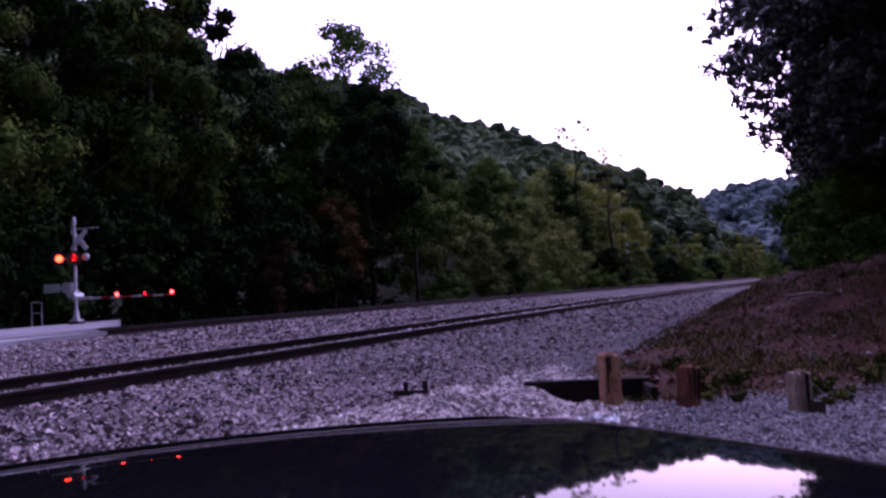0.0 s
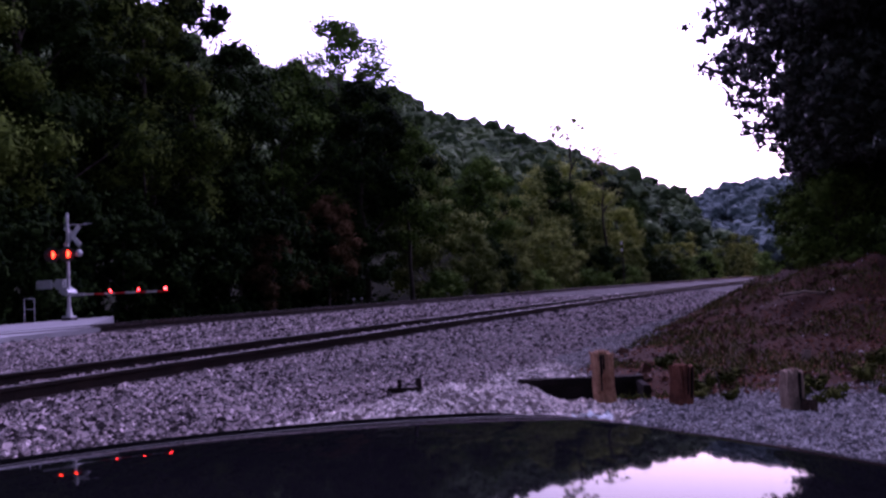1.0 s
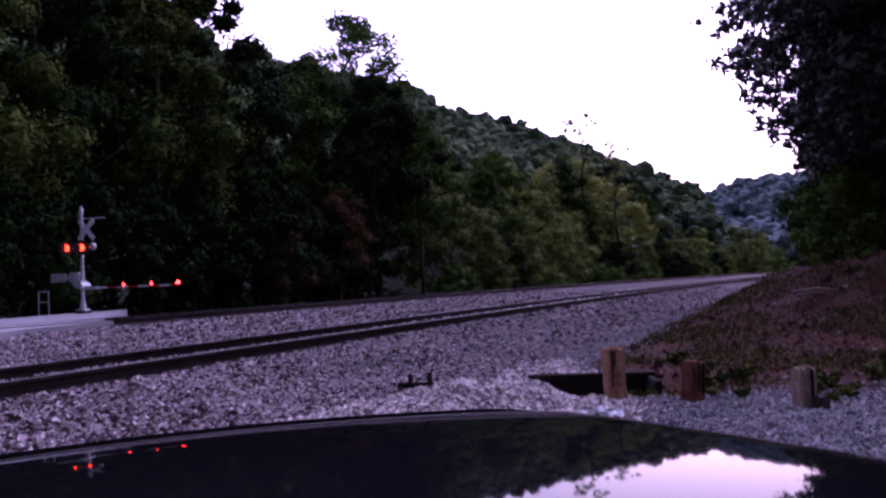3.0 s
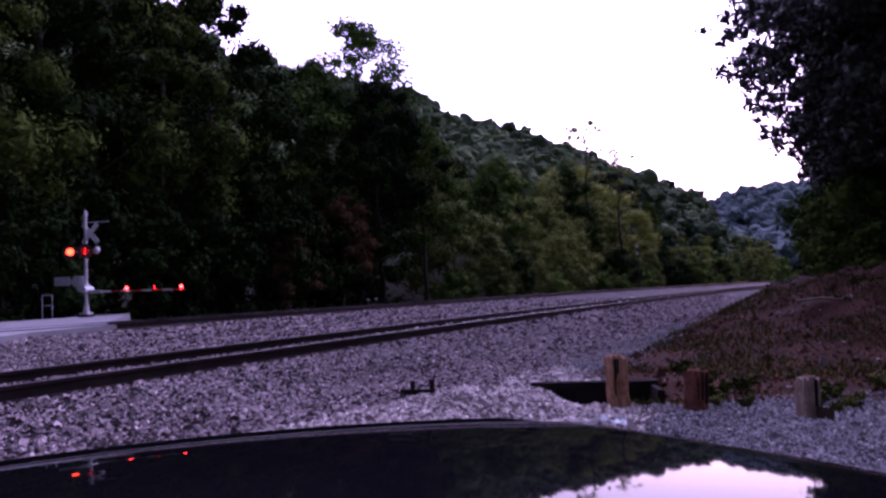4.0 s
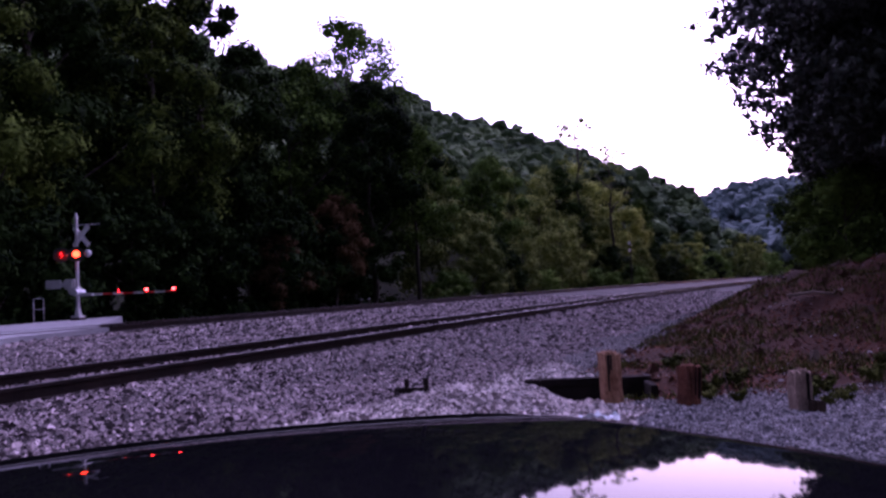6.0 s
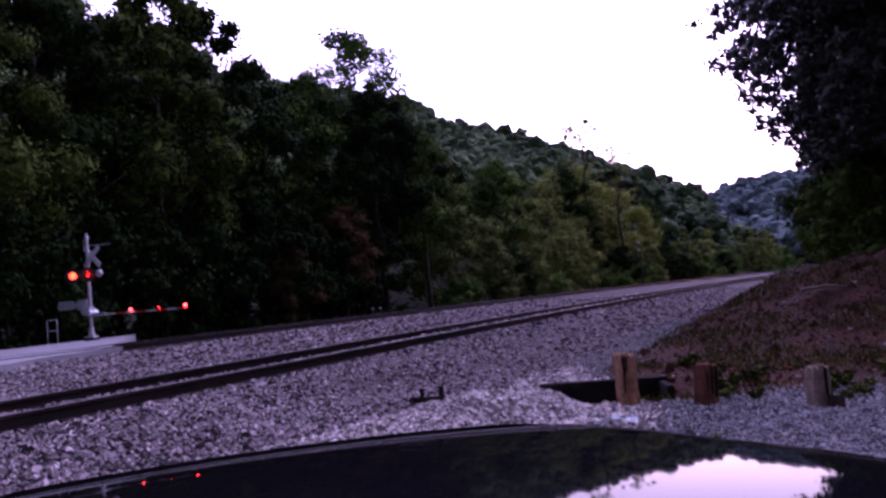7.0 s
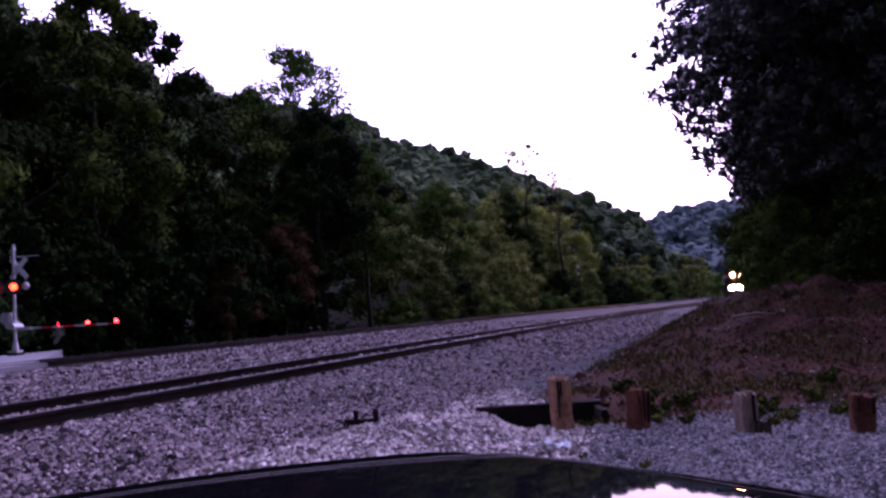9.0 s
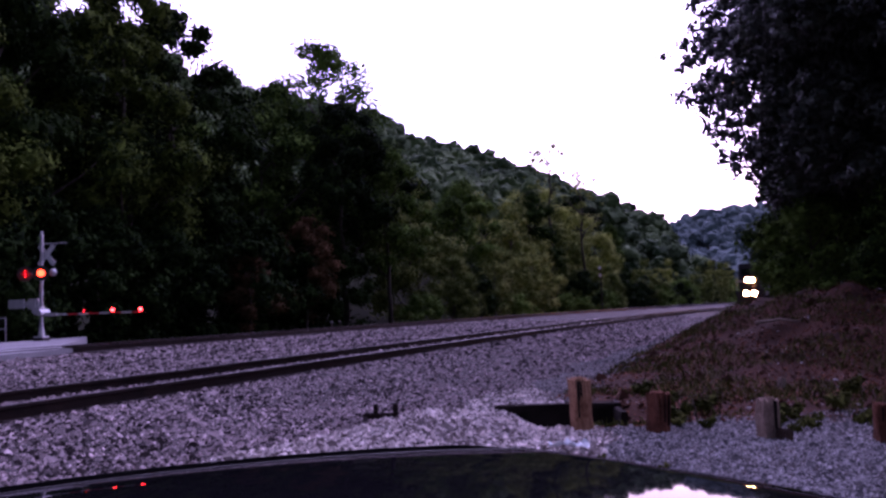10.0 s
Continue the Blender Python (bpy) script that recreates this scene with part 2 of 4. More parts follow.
def height(x, y):
    """The ground's height."""
    s, off = along(x, y)
    z = 0.05 * bumps(x, y, 3.0, 1) * ramp01(np.hypot(x, y), 3, 8)
    # the lip of pale gravel and the ditch behind it
    z = z + 0.15 * np.exp(-((off + 3.9 + 0.25 * bumps(x, y, 5, 3)) / 0.8) ** 2) * ramp01(s, 4, 6) * (1 - ramp01(s, 8, 10))
    ditch = np.exp(-(((x - 1.95) / 0.68) ** 4)) * np.exp(-(((y - 9.3) / 0.8) ** 2))
    z = z - 0.30 * ditch
    # ballast shoulders of both tracks and the ground between
    bed = 0.235
    z = np.where(off > -3.2, z + (bed - z) * ramp01(off, -3.2, -0.5), z)
    z = np.where(off > 0, bed + 0.10 * ramp01(off, 6, 9.6), z)
    z = z + np.where(off > 1.5, -0.07 * ramp01(off, 2.0, 3.5) * (1 - ramp01(off, 7.5, 9.0)), 0)
    z = np.where(off > 13.0, z - 0.5 * ramp01(off, 13.0, 16), z)
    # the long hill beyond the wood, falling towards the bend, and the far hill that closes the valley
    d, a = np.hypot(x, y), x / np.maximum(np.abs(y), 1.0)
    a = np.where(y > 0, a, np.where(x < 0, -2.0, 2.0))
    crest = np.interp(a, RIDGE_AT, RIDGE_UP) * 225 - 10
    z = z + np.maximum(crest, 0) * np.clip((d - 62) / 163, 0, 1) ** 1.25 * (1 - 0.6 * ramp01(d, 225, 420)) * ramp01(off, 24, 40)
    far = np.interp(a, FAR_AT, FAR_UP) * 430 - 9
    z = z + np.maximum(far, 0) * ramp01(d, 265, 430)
    # the mound on this side
    m1 = 1.35 * np.exp(-(((x - 8.3) / 3.0) ** 2) - ((y - 15.5) / 4.4) ** 2)
    m2 = 1.5 * ramp01(x - 0.35 * y, 2.6, 7.0) * ramp01(y, 8, 15)
    side = ramp01(-off, 3.2, 6.2)
    z = z + np.maximum(m1, m2) * side * (1 + 0.15 * bumps(x, y, 1.2, 7) + 0.05 * bumps(x, y, 0.5, 8))
    # the slope that closes the view on this side
    z = z + 10 * ramp01(-off, 14, 70) * ramp01(s, 30, 90)
    return z


def axis(lo, hi, fine_lo, fine_hi, step):
    out = list(np.arange(fine_lo, fine_hi, step))
    g, v = step, fine_hi
    while v < hi:
        out.append(v)
        g *= 1.12
        v += g
    out.append(hi)
    g, v = step, fine_lo
    while v > lo:
        g *= 1.12
        v -= g
        out.insert(0, max(v, lo))
    return np.array(sorted(set(out)))


def build_ground():
    xs, ys = axis(-900, 900, -12, 14, 0.16), axis(-900, 1100, 1, 24, 0.16)
    gx, gy = np.meshgrid(xs, ys)
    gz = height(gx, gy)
    nx, ny = len(xs), len(ys)
    i = np.arange(ny - 1)[:, None] * nx + np.arange(nx - 1)[None]
    faces = np.stack([i, i + 1, i + 1 + nx, i + nx], -1).reshape(-1, 4)
    cx, cy = (gx[:-1, :-1] + gx[1:, 1:]) / 2, (gy[:-1, :-1] + gy[1:, 1:]) / 2
    s, off = along(cx, cy)
    idx = np.zeros(cx.shape, int)
    idx[off > 15] = 2
    # darker strip of ground along the far track
    idx[(off > 9.3) & (off < 12.9)] = 3
    mound = (off < -4.7 - 0.5 * bumps(cx, cy, 2, 11)) & (cy > 8.2 + 0.5 * bumps(cx, cy, 2, 12)) & (cx > 1.7)
    idx[mound] = 1
    idx[(off < -14) & (cy > 20)] = 2
    me = mesh_of("ground", np.stack([gx, gy, gz], -1).reshape(-1, 3), faces, [GRAVEL, DIRT, FOREST_FLOOR, DARK_BED], idx.ravel(), True)
    tagged(new("ground", me), "grey gravel, bare brown mound and wooded valley floor", "ground", kind="structure")


build_ground()


def strip(name, s0, s1, step, profile, mat):
    """A profile of (off, z) carried along the line."""
    ss = np.arange(s0, s1 + step / 2, step)
    v = []
    for s in ss:
        for off, z in profile:
            x, y, _ = line(s, off)
            v.append((x, y, z))
    n = len(profile)
    f = [(i * n + j, (i + 1) * n + j, (i + 1) * n + (j + 1) % n, i * n + (j + 1) % n) for i in range(len(ss) - 1) for j in range(n)]
    return mesh_of(name, v, f, [mat])


def rail_profile(c, top):
    half = [(-0.036, 0), (-0.036, -0.035), (-0.009, -0.05), (-0.009, -0.145), (-0.07, -0.158), (-0.07, -0.17)]
    pts = half + [(-a, b) for a, b in reversed(half)]
    return [(c + a, top + b) for a, b in pts]


def build_track(off, top, label):
    track = empty("railway_track", label=label, category="railway track", kind="structure")
    for c in (off, off + 1.435):
        rail = new("rail", strip("rail", -70, 260, 1.0, rail_profile(c, top), RAIL))
        rail.parent = track
        head = new("rail_head", strip("rail_head", -70, 260, 1.0, [(c - 0.03, top + 0.003), (c + 0.03, top + 0.003), (c + 0.03, top - 0.004), (c - 0.03, top - 0.004)], RAIL_TOP))
        head.parent = rail
    bm = bmesh.new()
    box(bm, -1.3, 1.3, -0.115, 0.115, -0.17, 0, 0.012)
    tie = part("tie", bm, TIE, track)
    bm = bmesh.new()
    for c in (-0.7175, 0.7175):
        box(bm, c - 0.17, c + 0.17, -0.09, 0.09, 0, 0.016, 0)
        for a, b in ((-0.1, -0.05), (0.1, 0.05)):
            box(bm, c + a - 0.015, c + a + 0.015, b - 0.015, b + 0.015, 0.0, 0.045, 0)
    plate = part("tie_plate", bm, RAIL, tie)
    rnd = random.Random(int(off) + 5)
    n = 0
    s = -12.0
    while n < 220:
        x, y, a = line(s, off + 0.7175)
        m = pose(x, y, top - 0.185, 0, rnd.uniform(-0.4, 0.4), math.degrees(a) + rnd.uniform(-1.5, 1.5))
        if n == 0:
            tie.matrix_local = m
        else:
            t = new("tie", tie.data)
            t.parent = track
            t.matrix_local = m
            p = new("tie_plate", plate.data)
            p.parent = t
        s += 0.53 + rnd.uniform(-0.02, 0.02)
        n += 1
    return track


build_track(0.0, RAIL_Z, "rusty steel railway track on wooden ties in grey ballast")
build_track(TRACK_2, RAIL_Z + LIFT_2, "second rusty railway track beside the dark wood")


def build_road():
    right = [np.array((s, off)) for off, s in ROAD_RIGHT]
    v, w = [], []
    for i, p in enumerate(right):
        d = right[min(i + 1, len(right) - 1)] - right[max(i - 1, 0)]
        d = d / np.linalg.norm(d)
        for k in range(7):
            q = p + np.array((-d[1], d[0])) * (4.4 * k / 6)
            x, y, _ = line(q[0], q[1])
            off = q[1]
            z = RAIL_Z - 0.006 + LIFT_2 * min(1, max(0, (off - 1.5) / 8.0)) - 0.02 * abs(k / 3 - 1)
            if off > 22:
                z -= 0.05 * (off - 22)
            if off < -1:
                z -= 0.07 * (-1 - off) * 0.5
            v.append((x, y, z))
            w.append((x, y, z - 0.5))
    n = len(right)
    f = [(i * 7 + j, (i + 1) * 7 + j, (i + 1) * 7 + j + 1, i * 7 + j + 1) for i in range(n - 1) for j in range(6)]
    o = len(v)
    f += [(i * 7 + j, i * 7 + j + o, (i + 1) * 7 + j + o, (i + 1) * 7 + j) for i in range(n - 1) for j in (0, 6)]
    me = mesh_of("road", v + w, f, [ASPHALT])
    tagged(new("road", me), "worn pale asphalt lane over the railway crossing", "road", kind="structure")


build_road()


# ---- loose stones ----
def stones(name, x, y, z, size, mat, label, seed):
    """Many small angular stones in one mesh, each a skewed wedge bedded in the ground."""
    r = np.random.RandomState(seed)
    n = len(x)
    base = np.array([(1, 0.6, -0.7), (-0.9, 0.8, -0.7), (-1, -0.7, -0.7), (0.9, -0.8, -0.7), (0.55, 0.1, 0.75), (-0.5, -0.1, 0.85)], float)
    tri = np.array([(0, 1, 5), (0, 5, 4), (1, 2, 5), (2, 3, 4), (2, 4, 5), (3, 0, 4)])
    v = base[None] * (1 + r.uniform(-0.4, 0.4, (n, 6, 3)))
    v = v * np.stack([r.uniform(0.7, 1.3, n), r.uniform(0.6, 1.0, n), r.uniform(0.5, 0.9, n)], -1)[:, None] * size[:, None, None]
    a, b = r.uniform(0, 6.28, n), r.uniform(-0.6, 0.6, n)
    cb, sb = np.cos(b)[:, None], np.sin(b)[:, None]
    vx, vz = v[..., 0] * cb + v[..., 2] * sb, -v[..., 0] * sb + v[..., 2] * cb
    ca, sa = np.cos(a)[:, None], np.sin(a)[:, None]
    px, py = vx * ca - v[..., 1] * sa, vx * sa + v[..., 1] * ca
    p = np.stack([px + x[:, None], py + y[:, None], vz + z[:, None]], -1)
    f = tri[None] + (np.arange(n) * 6)[:, None, None]
    me = mesh_of(name, p.reshape(-1, 3), f.reshape(-1, 3), [mat])
    return tagged(new(name, me), label, "gravel", kind="stuff")


def build_ballast():
    r = np.random.RandomState(4)

    def spread(n, near, far, power):
        d = near * (far / near) ** (r.rand(n) ** power)
        a = r.uniform(-0.66, 0.66, n)
        return d * np.sin(a), d * np.cos(a)

    x, y = spread(215000, 3.4, 50, 0.85)
    s, off = along(x, y)
    keep = (off > -12) & (off < 9.4)
    mound = (off < -4.9) & (y > 8.6) & (x > 1.9)
    keep &= ~mound | (r.rand(len(x)) < 0.04)
    for c in (0, 1.435, TRACK_2, TRACK_2 + 1.435):
        keep &= np.abs(off - c) > 0.10
    inside = ((off > 0) & (off < 1.435)) | ((off > TRACK_2) & (off < TRACK_2 + 1.435))
    edge = np.interp(off, [p[0] for p in ROAD_RIGHT], [p[1] for p in ROAD_RIGHT])
    keep &= (s > edge) | (s < edge - 5.5)
    x, y, off, s = x[keep], y[keep], off[keep], s[keep]
    size = np.clip(r.lognormal(math.log(0.0168), 0.42, len(x)), 0.012, 0.06)
    size = size * np.clip(np.hypot(x, y) / 14, 1, 1.9)
    z = height(x, y) + size * 0.25 + 0.03 * ((off > 0) & (off < 1.435))
    pale = off + 0.5 * bumps(x, y, 2.5, 21) < -2.75 - 0.45 * np.clip(s - 5.5, 0, 2.2)
    stones("gravel", x[~pale], y[~pale], z[~pale], size[~pale], STONE, "grey and pinkish crushed railway ballast stones", 5)
    fresh = pale & (x + 0.12 * bumps(x, y, 1.0, 22) < 1.9 - 0.5 * np.clip(7.4 - y, 0, 3))
    stones("gravel", x[fresh], y[fresh], z[fresh], size[fresh], PALE_STONE, "pale fresh gravel heaped in a low lip", 6)
    worn = pale & ~fresh
    stones("gravel", x[worn], y[worn], z[worn], size[worn] * 0.62, GREY_STONE, "blue-grey trodden gravel on the parking ground", 7)
    # the fines trodden in between
    x, y = spread(60000, 3.4, 11, 0.8)
    s, off = along(x, y)
    keep = (off < -3.4) & (x > 0.6) & ~((off < -4.9) & (y > 8.4) & (x > 1.9))
    x, y = x[keep], y[keep]
    size = r.uniform(0.006, 0.013, len(x))
    stones("gravel", x, y, height(x, y) + size * 0.3, size, GREY_STONE, "fine blue-grey stone chips on the parking ground", 8)


build_ballast()

# ---- trees ----
def leaf_cards(centres, radii, count, size, r, droop=0.25, fill=0, ruffle=0.5, broad=1.0):
    """Leaves scattered in clumps: small folded diamonds, as verts and quads; fill adds broad sprays inside each clump."""
    k = r.choice(len(centres), count, p=radii ** 1.6 / np.sum(radii ** 1.6))
    d = r.normal(size=(count, 3))
    d /= np.linalg.norm(d, axis=1)[:, None]
    p = centres[k] + d * (radii[k] * r.uniform(0.55, 1.08, count))[:, None] * np.array([1, 1, 0.8])
    n = d * 1.5 + r.normal(size=(count, 3)) * ruffle + np.array([0, 0, 0.4])
    n /= np.linalg.norm(n, axis=1)[:, None]
    u = np.cross(n, r.normal(size=(count, 3)))
    u /= np.linalg.norm(u, axis=1)[:, None]
    w = np.cross(n, u)
    s = (size * r.uniform(0.6, 1.4, count))[:, None]
    if fill:
        m = len(centres) * fill
        k = np.arange(m) % len(centres)
        e = r.normal(size=(m, 3))
        e /= np.linalg.norm(e, axis=1)[:, None]
        p = np.concatenate([p, centres[k] + e * (radii[k] * r.uniform(0.2, 0.62, m))[:, None] * np.array([1, 1, 0.8])])
        a = np.cross(e, r.normal(size=(m, 3)))
        a /= np.linalg.norm(a, axis=1)[:, None]
        n, u, w = np.concatenate([n, e]), np.concatenate([u, a]), np.concatenate([w, np.cross(e, a)])
        s = np.concatenate([s, (broad * radii[k] * r.uniform(0.16, 0.32, m))[:, None]])
        count += m
    v = np.stack([p - u * s, p + w * s * 0.55 - n * s * droop, p + u * s, p - w * s * 0.55 - n * s * droop], 1).reshape(-1, 3)
    f = np.arange(count * 4).reshape(-1, 4)
    return v, f


def limb(bm, a, b, r0, r1, r, n=7, steps=4, crook=0.035):
    """A crooked tapering limb, one closed tube."""
    a, b = Vector(a), Vector(b)
    pts = [a.lerp(b, i / steps) + Vector((r.normal(), r.normal(), r.normal() * 0.4)) * ((b - a).length * crook if 0 < i < steps else 0) for i in range(steps + 1)]
    m = (b - a).to_track_quat("Z", "Y").to_matrix()
    rings = []
    for i, p in enumerate(pts):
        q = r0 + (r1 - r0) * i / steps
        rings.append([bm.verts.new(p + m @ Vector((q * math.cos(6.2832 * k / n), q * math.sin(6.2832 * k / n), 0))) for k in range(n)])
    for u, v in zip(rings, rings[1:]):
        for k in range(n):
            bm.faces.new((u[k], u[(k + 1) % n], v[(k + 1) % n], v[k]))
    bm.faces.new(rings[0][::-1])
    bm.faces.new(rings[-1])
    return bm


def tree(seed, tall, wide, mat, leaves=2600, size=0.28, clear=0.18, sparse=1.0, clumps=60, label="tall leafy tree", name="tree", lean=0.0):
    r = np.random.RandomState(seed)
    top = empty(name, label=label, category="tree", group="trees of the wood")
    bm = bmesh.new()
    limb(bm, (0, 0, -0.6), (lean, 0, tall * 0.85), tall * 0.014, tall * 0.003, r, 9, 7, 0.008)
    c = []
    for i in range(clumps):
        h = clear + (1 - clear) * r.rand() ** 0.85
        shape = math.sin(math.pi * min(1, max(0.04, (h - clear) / (1 - clear) * 0.80 + 0.16))) ** 0.7
        a = r.uniform(0, 6.28)
        d = wide / 2 * shape * math.sqrt(r.rand()) * r.uniform(0.8, 1.12)
        c.append((lean * h + d * math.cos(a), d * math.sin(a), tall * h))
    c = np.array(c)
    part("trunk", bm, BARK, top, "rough grey-brown trunk", True)
    for i in r.choice(len(c), min(7, len(c)), replace=False):
        x, y, z = c[i]
        base = max(tall * 0.1, z - math.hypot(x, y) * 0.9)
        part("limb", limb(bmesh.new(), (lean * base / tall, 0, base), (x, y, z), tall * 0.006, tall * 0.0015, r, 5, 3), BARK, top, "", True)
    radii = wide * r.uniform(0.08, 0.185, len(c)) * sparse
    v, f = leaf_cards(c, radii, leaves, size, r, fill=60 if sparse >= 1 else 0)
    crown = new("crown", mesh_of("crown", v, f, [mat]))
    crown.parent = top
    return top


def ground_z(x, y):
    return float(height(np.array([float(x)]), np.array([float(y)]))[0])


def place(kind, x, y, turn, scale=1.0, sink=0.0):
    t = copy_thing(kind, pose(0, 0, 0))
    t.matrix_basis = pose(x, y, ground_z(x, y) - sink, 0, 0, turn) @ Matrix.Diagonal((scale, scale, scale, 1))
    return t


def build_wood():
    kinds = [
        tree(11, 19, 11, LEAF_DARK, 6500, 0.15, 0.26, label="dark green edge-of-wood broadleaf tree, leaves darkened to hold shade", clumps=58),
        tree(12, 17, 10, LEAF_DARK, 6500, 0.15, 0.24, label="broadleaf tree in full summer leaf, darkened to hold shade", clumps=52),
        tree(13, 18, 10, LEAF_MID, 7600, 0.15, 0.25, label="green broadleaf tree with a lighter crown", clumps=54),
        tree(14, 12, 8, LEAF_LIGHT, 6000, 0.14, 0.03, label="yellow-green young tree beside the railway", clumps=48),
        tree(15, 7, 7, LEAF_DARK, 3400, 0.16, 0.0, label="low tree under the wood's edge, shade put in dark leaves", clumps=50),
        tree(16, 4, 6.5, LEAF_SHRUB, 3200, 0.13, 0.0, label="bright green bush beside the railway", name="bush", clumps=42),
        tree(17, 9, 6, LEAF_RUST, 3000, 0.15, 0.1, label="small tree with rusty brown leaves", clumps=40),
        tree(18, 25, 14, LEAF_MID, 20000, 0.14, 0.25, label="tall broad tree with green and yellowish crown clumps", clumps=85),
        tree(19, 22, 12, LEAF_YELLOW, 14000, 0.14, 0.25, label="tall tree at the wood's edge, backlight put in yellow-green leaves", clumps=72),
        tree(20, 7, 7, LEAF_MID, 5200, 0.12, 0.0, label="low green tree on the bank beside the railway", clumps=52),
    ]
    talls = (19, 17, 18, 12, 7, 4, 9, 25, 22, 7)
    r = np.random.RandomState(31)
    used = set()

    def put(k, x, y, scale=1.0):
        a = r.uniform(0, 360)
        if x < 0.5 * y:
            # no crown rises over the wood's outline
            room = 1.25 + math.hypot(x, y) * float(np.interp(x / y, WOOD_AT, WOOD_UP)) - ground_z(x, y)
            scale = min(scale, max(room, 1.5) / (1.05 * talls[k]) * r.uniform(0.94, 1.1))
        if k not in used:
            used.add(k)
            t = kinds[k]
            t.matrix_basis = pose(x, y, ground_z(x, y) - 0.2, 0, 0, a) @ Matrix.Diagonal((scale, scale, scale, 1))
        else:
            t = place(kinds[k], x, y, a, scale, 0.2)
        if k == 5:
            t["group"], t["category"] = "bushes", "bush"

    # rows of the wood behind the far track
    for row, (off0, step, mix) in enumerate(((29.5, 5.5, (2, 2, 8, 0)), (36, 6.5, (0, 2, 1, 2)))):
        s = -14 + row * 2.0
        while s < 120:
            k = mix[r.randint(len(mix))]
            if 56 < s < 112 and row == 0:
                k = (3, 3, 3, 2)[r.randint(4)]
            if 60 < s < 112 and row == 1:
                k = (3, 2, 3)[r.randint(3)]
            x, y, _ = line(s + r.uniform(-1.5, 1.5), off0 + r.uniform(-1.5, 1.5) - (5 if s > 52 else 0))
            if s > 56 and row > 1:
                k = 2
            if s < 22 and row < 2:
                k = (7, 8, 7)[r.randint(3)]
            tall = 1.42 - 0.25 * min(1, max(0, (s - 12) / 34))
            tall *= 0.78 if k == 7 else 0.86 if k == 8 else 1.0
            tall *= 1.1 if k == 3 else 0.9 if s > 60 else 1.0
            put(k, x, y, tall * r.uniform(0.85, 1.15))
            s += step * r.uniform(0.85, 1.2)
    # the low growth along the far track, canopy shade put into its leaf colour
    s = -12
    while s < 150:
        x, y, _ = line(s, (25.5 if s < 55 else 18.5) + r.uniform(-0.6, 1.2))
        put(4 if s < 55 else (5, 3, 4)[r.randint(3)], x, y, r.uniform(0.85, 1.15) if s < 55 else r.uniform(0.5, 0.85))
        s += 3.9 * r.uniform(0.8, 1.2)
    # thickets that shut the wood's depth, in the same shade-dark leaf colour
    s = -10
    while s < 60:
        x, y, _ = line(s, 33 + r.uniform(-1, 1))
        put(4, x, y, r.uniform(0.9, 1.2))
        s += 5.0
    for s, off, g in ((47, 24, 0.9), (40, 23, 0.6)):
        x, y, _ = line(s, off)
        put(6, x, y, g)
    # trees round the bend
    for s, off, k, g in ((135, 24, 3, 0.9), (142, 26, 0, 1.0), (150, 20, 5, 1.1), (158, 24, 1, 0.9), (166, 22, 5, 1.2), (172, 26, 3, 0.8), (180, 20, 1, 0.8), (190, 14, 0, 0.8),
                         (128, 19, 5, 1.1), (115, 17.5, 5, 0.9), (200, 10, 2, 0.9), (150, 32, 0, 1.1), (165, 34, 2, 1.0), (180, 30, 0, 1.0), (205, 22, 1, 1.0), (215, 8, 0, 1.0)):
        x, y, _ = line(s, off)
        put(k, x, y, g)
    # the tree that rises over the wood, and thin tops beside it
    tall = tree(41, 24.6, 13, LEAF_MID, 19000, 0.13, 0.45, 0.58, 130, "tall open-crowned tree above the wood")
    x, y = -7.4, 69.0
    tall.matrix_basis = pose(x, y, ground_z(x, y) - 0.5, 0, 0, 20)
    for seed, x, y, high in ((43, 17.6, 98, 21.5), (44, 21.4, 98, 17.6)):
        thin = tree(seed, high, 8, LEAF_LIGHT, 800, 0.17, 0.5, 0.42, 34, "thin half-bare tree beside the railway")
        thin.matrix_basis = pose(x, y, ground_z(x, y) - 0.3, 0, 0, 70)
    # the dark trees on this side of the line
    near = [(12.6, 20.0, 1, 0.85), (15.0, 24, 0, 0.85), (18.6, 30, 1, 0.9), (24.5, 40, 0, 0.9), (31, 52, 1, 0.9), (16.0, 17, 0, 0.9), (13, 13.5, 1, 0.75), (38, 63, 0, 1.0), (46, 76, 1, 1.0),
            (11.2, 20.5, 9, 0.62), (14, 26, 9, 0.8), (17.6, 33, 9, 0.9), (22.5, 42, 9, 0.9), (28.8, 54, 9, 1.0), (10.2, 15.2, 9, 0.42), (12.0, 16.0, 9, 0.55), (36, 66, 9, 1.1), (44, 80, 9, 1.1),
            (9.6, 18.8, 9, 0.42), (53, 92, 9, 1.1), (61, 104, 1, 0.9), (57, 97, 0, 0.9),
            (22.2, 42, 9, 0.5), (23.0, 43.5, 9, 0.6), (25.2, 45, 9, 0.6), (17.0, 32, 9, 0.42), (13.0, 24.8, 9, 0.34), (29.6, 57, 9, 0.6)]
    for x, y, k, g in near:
        put(k, x, y, g)


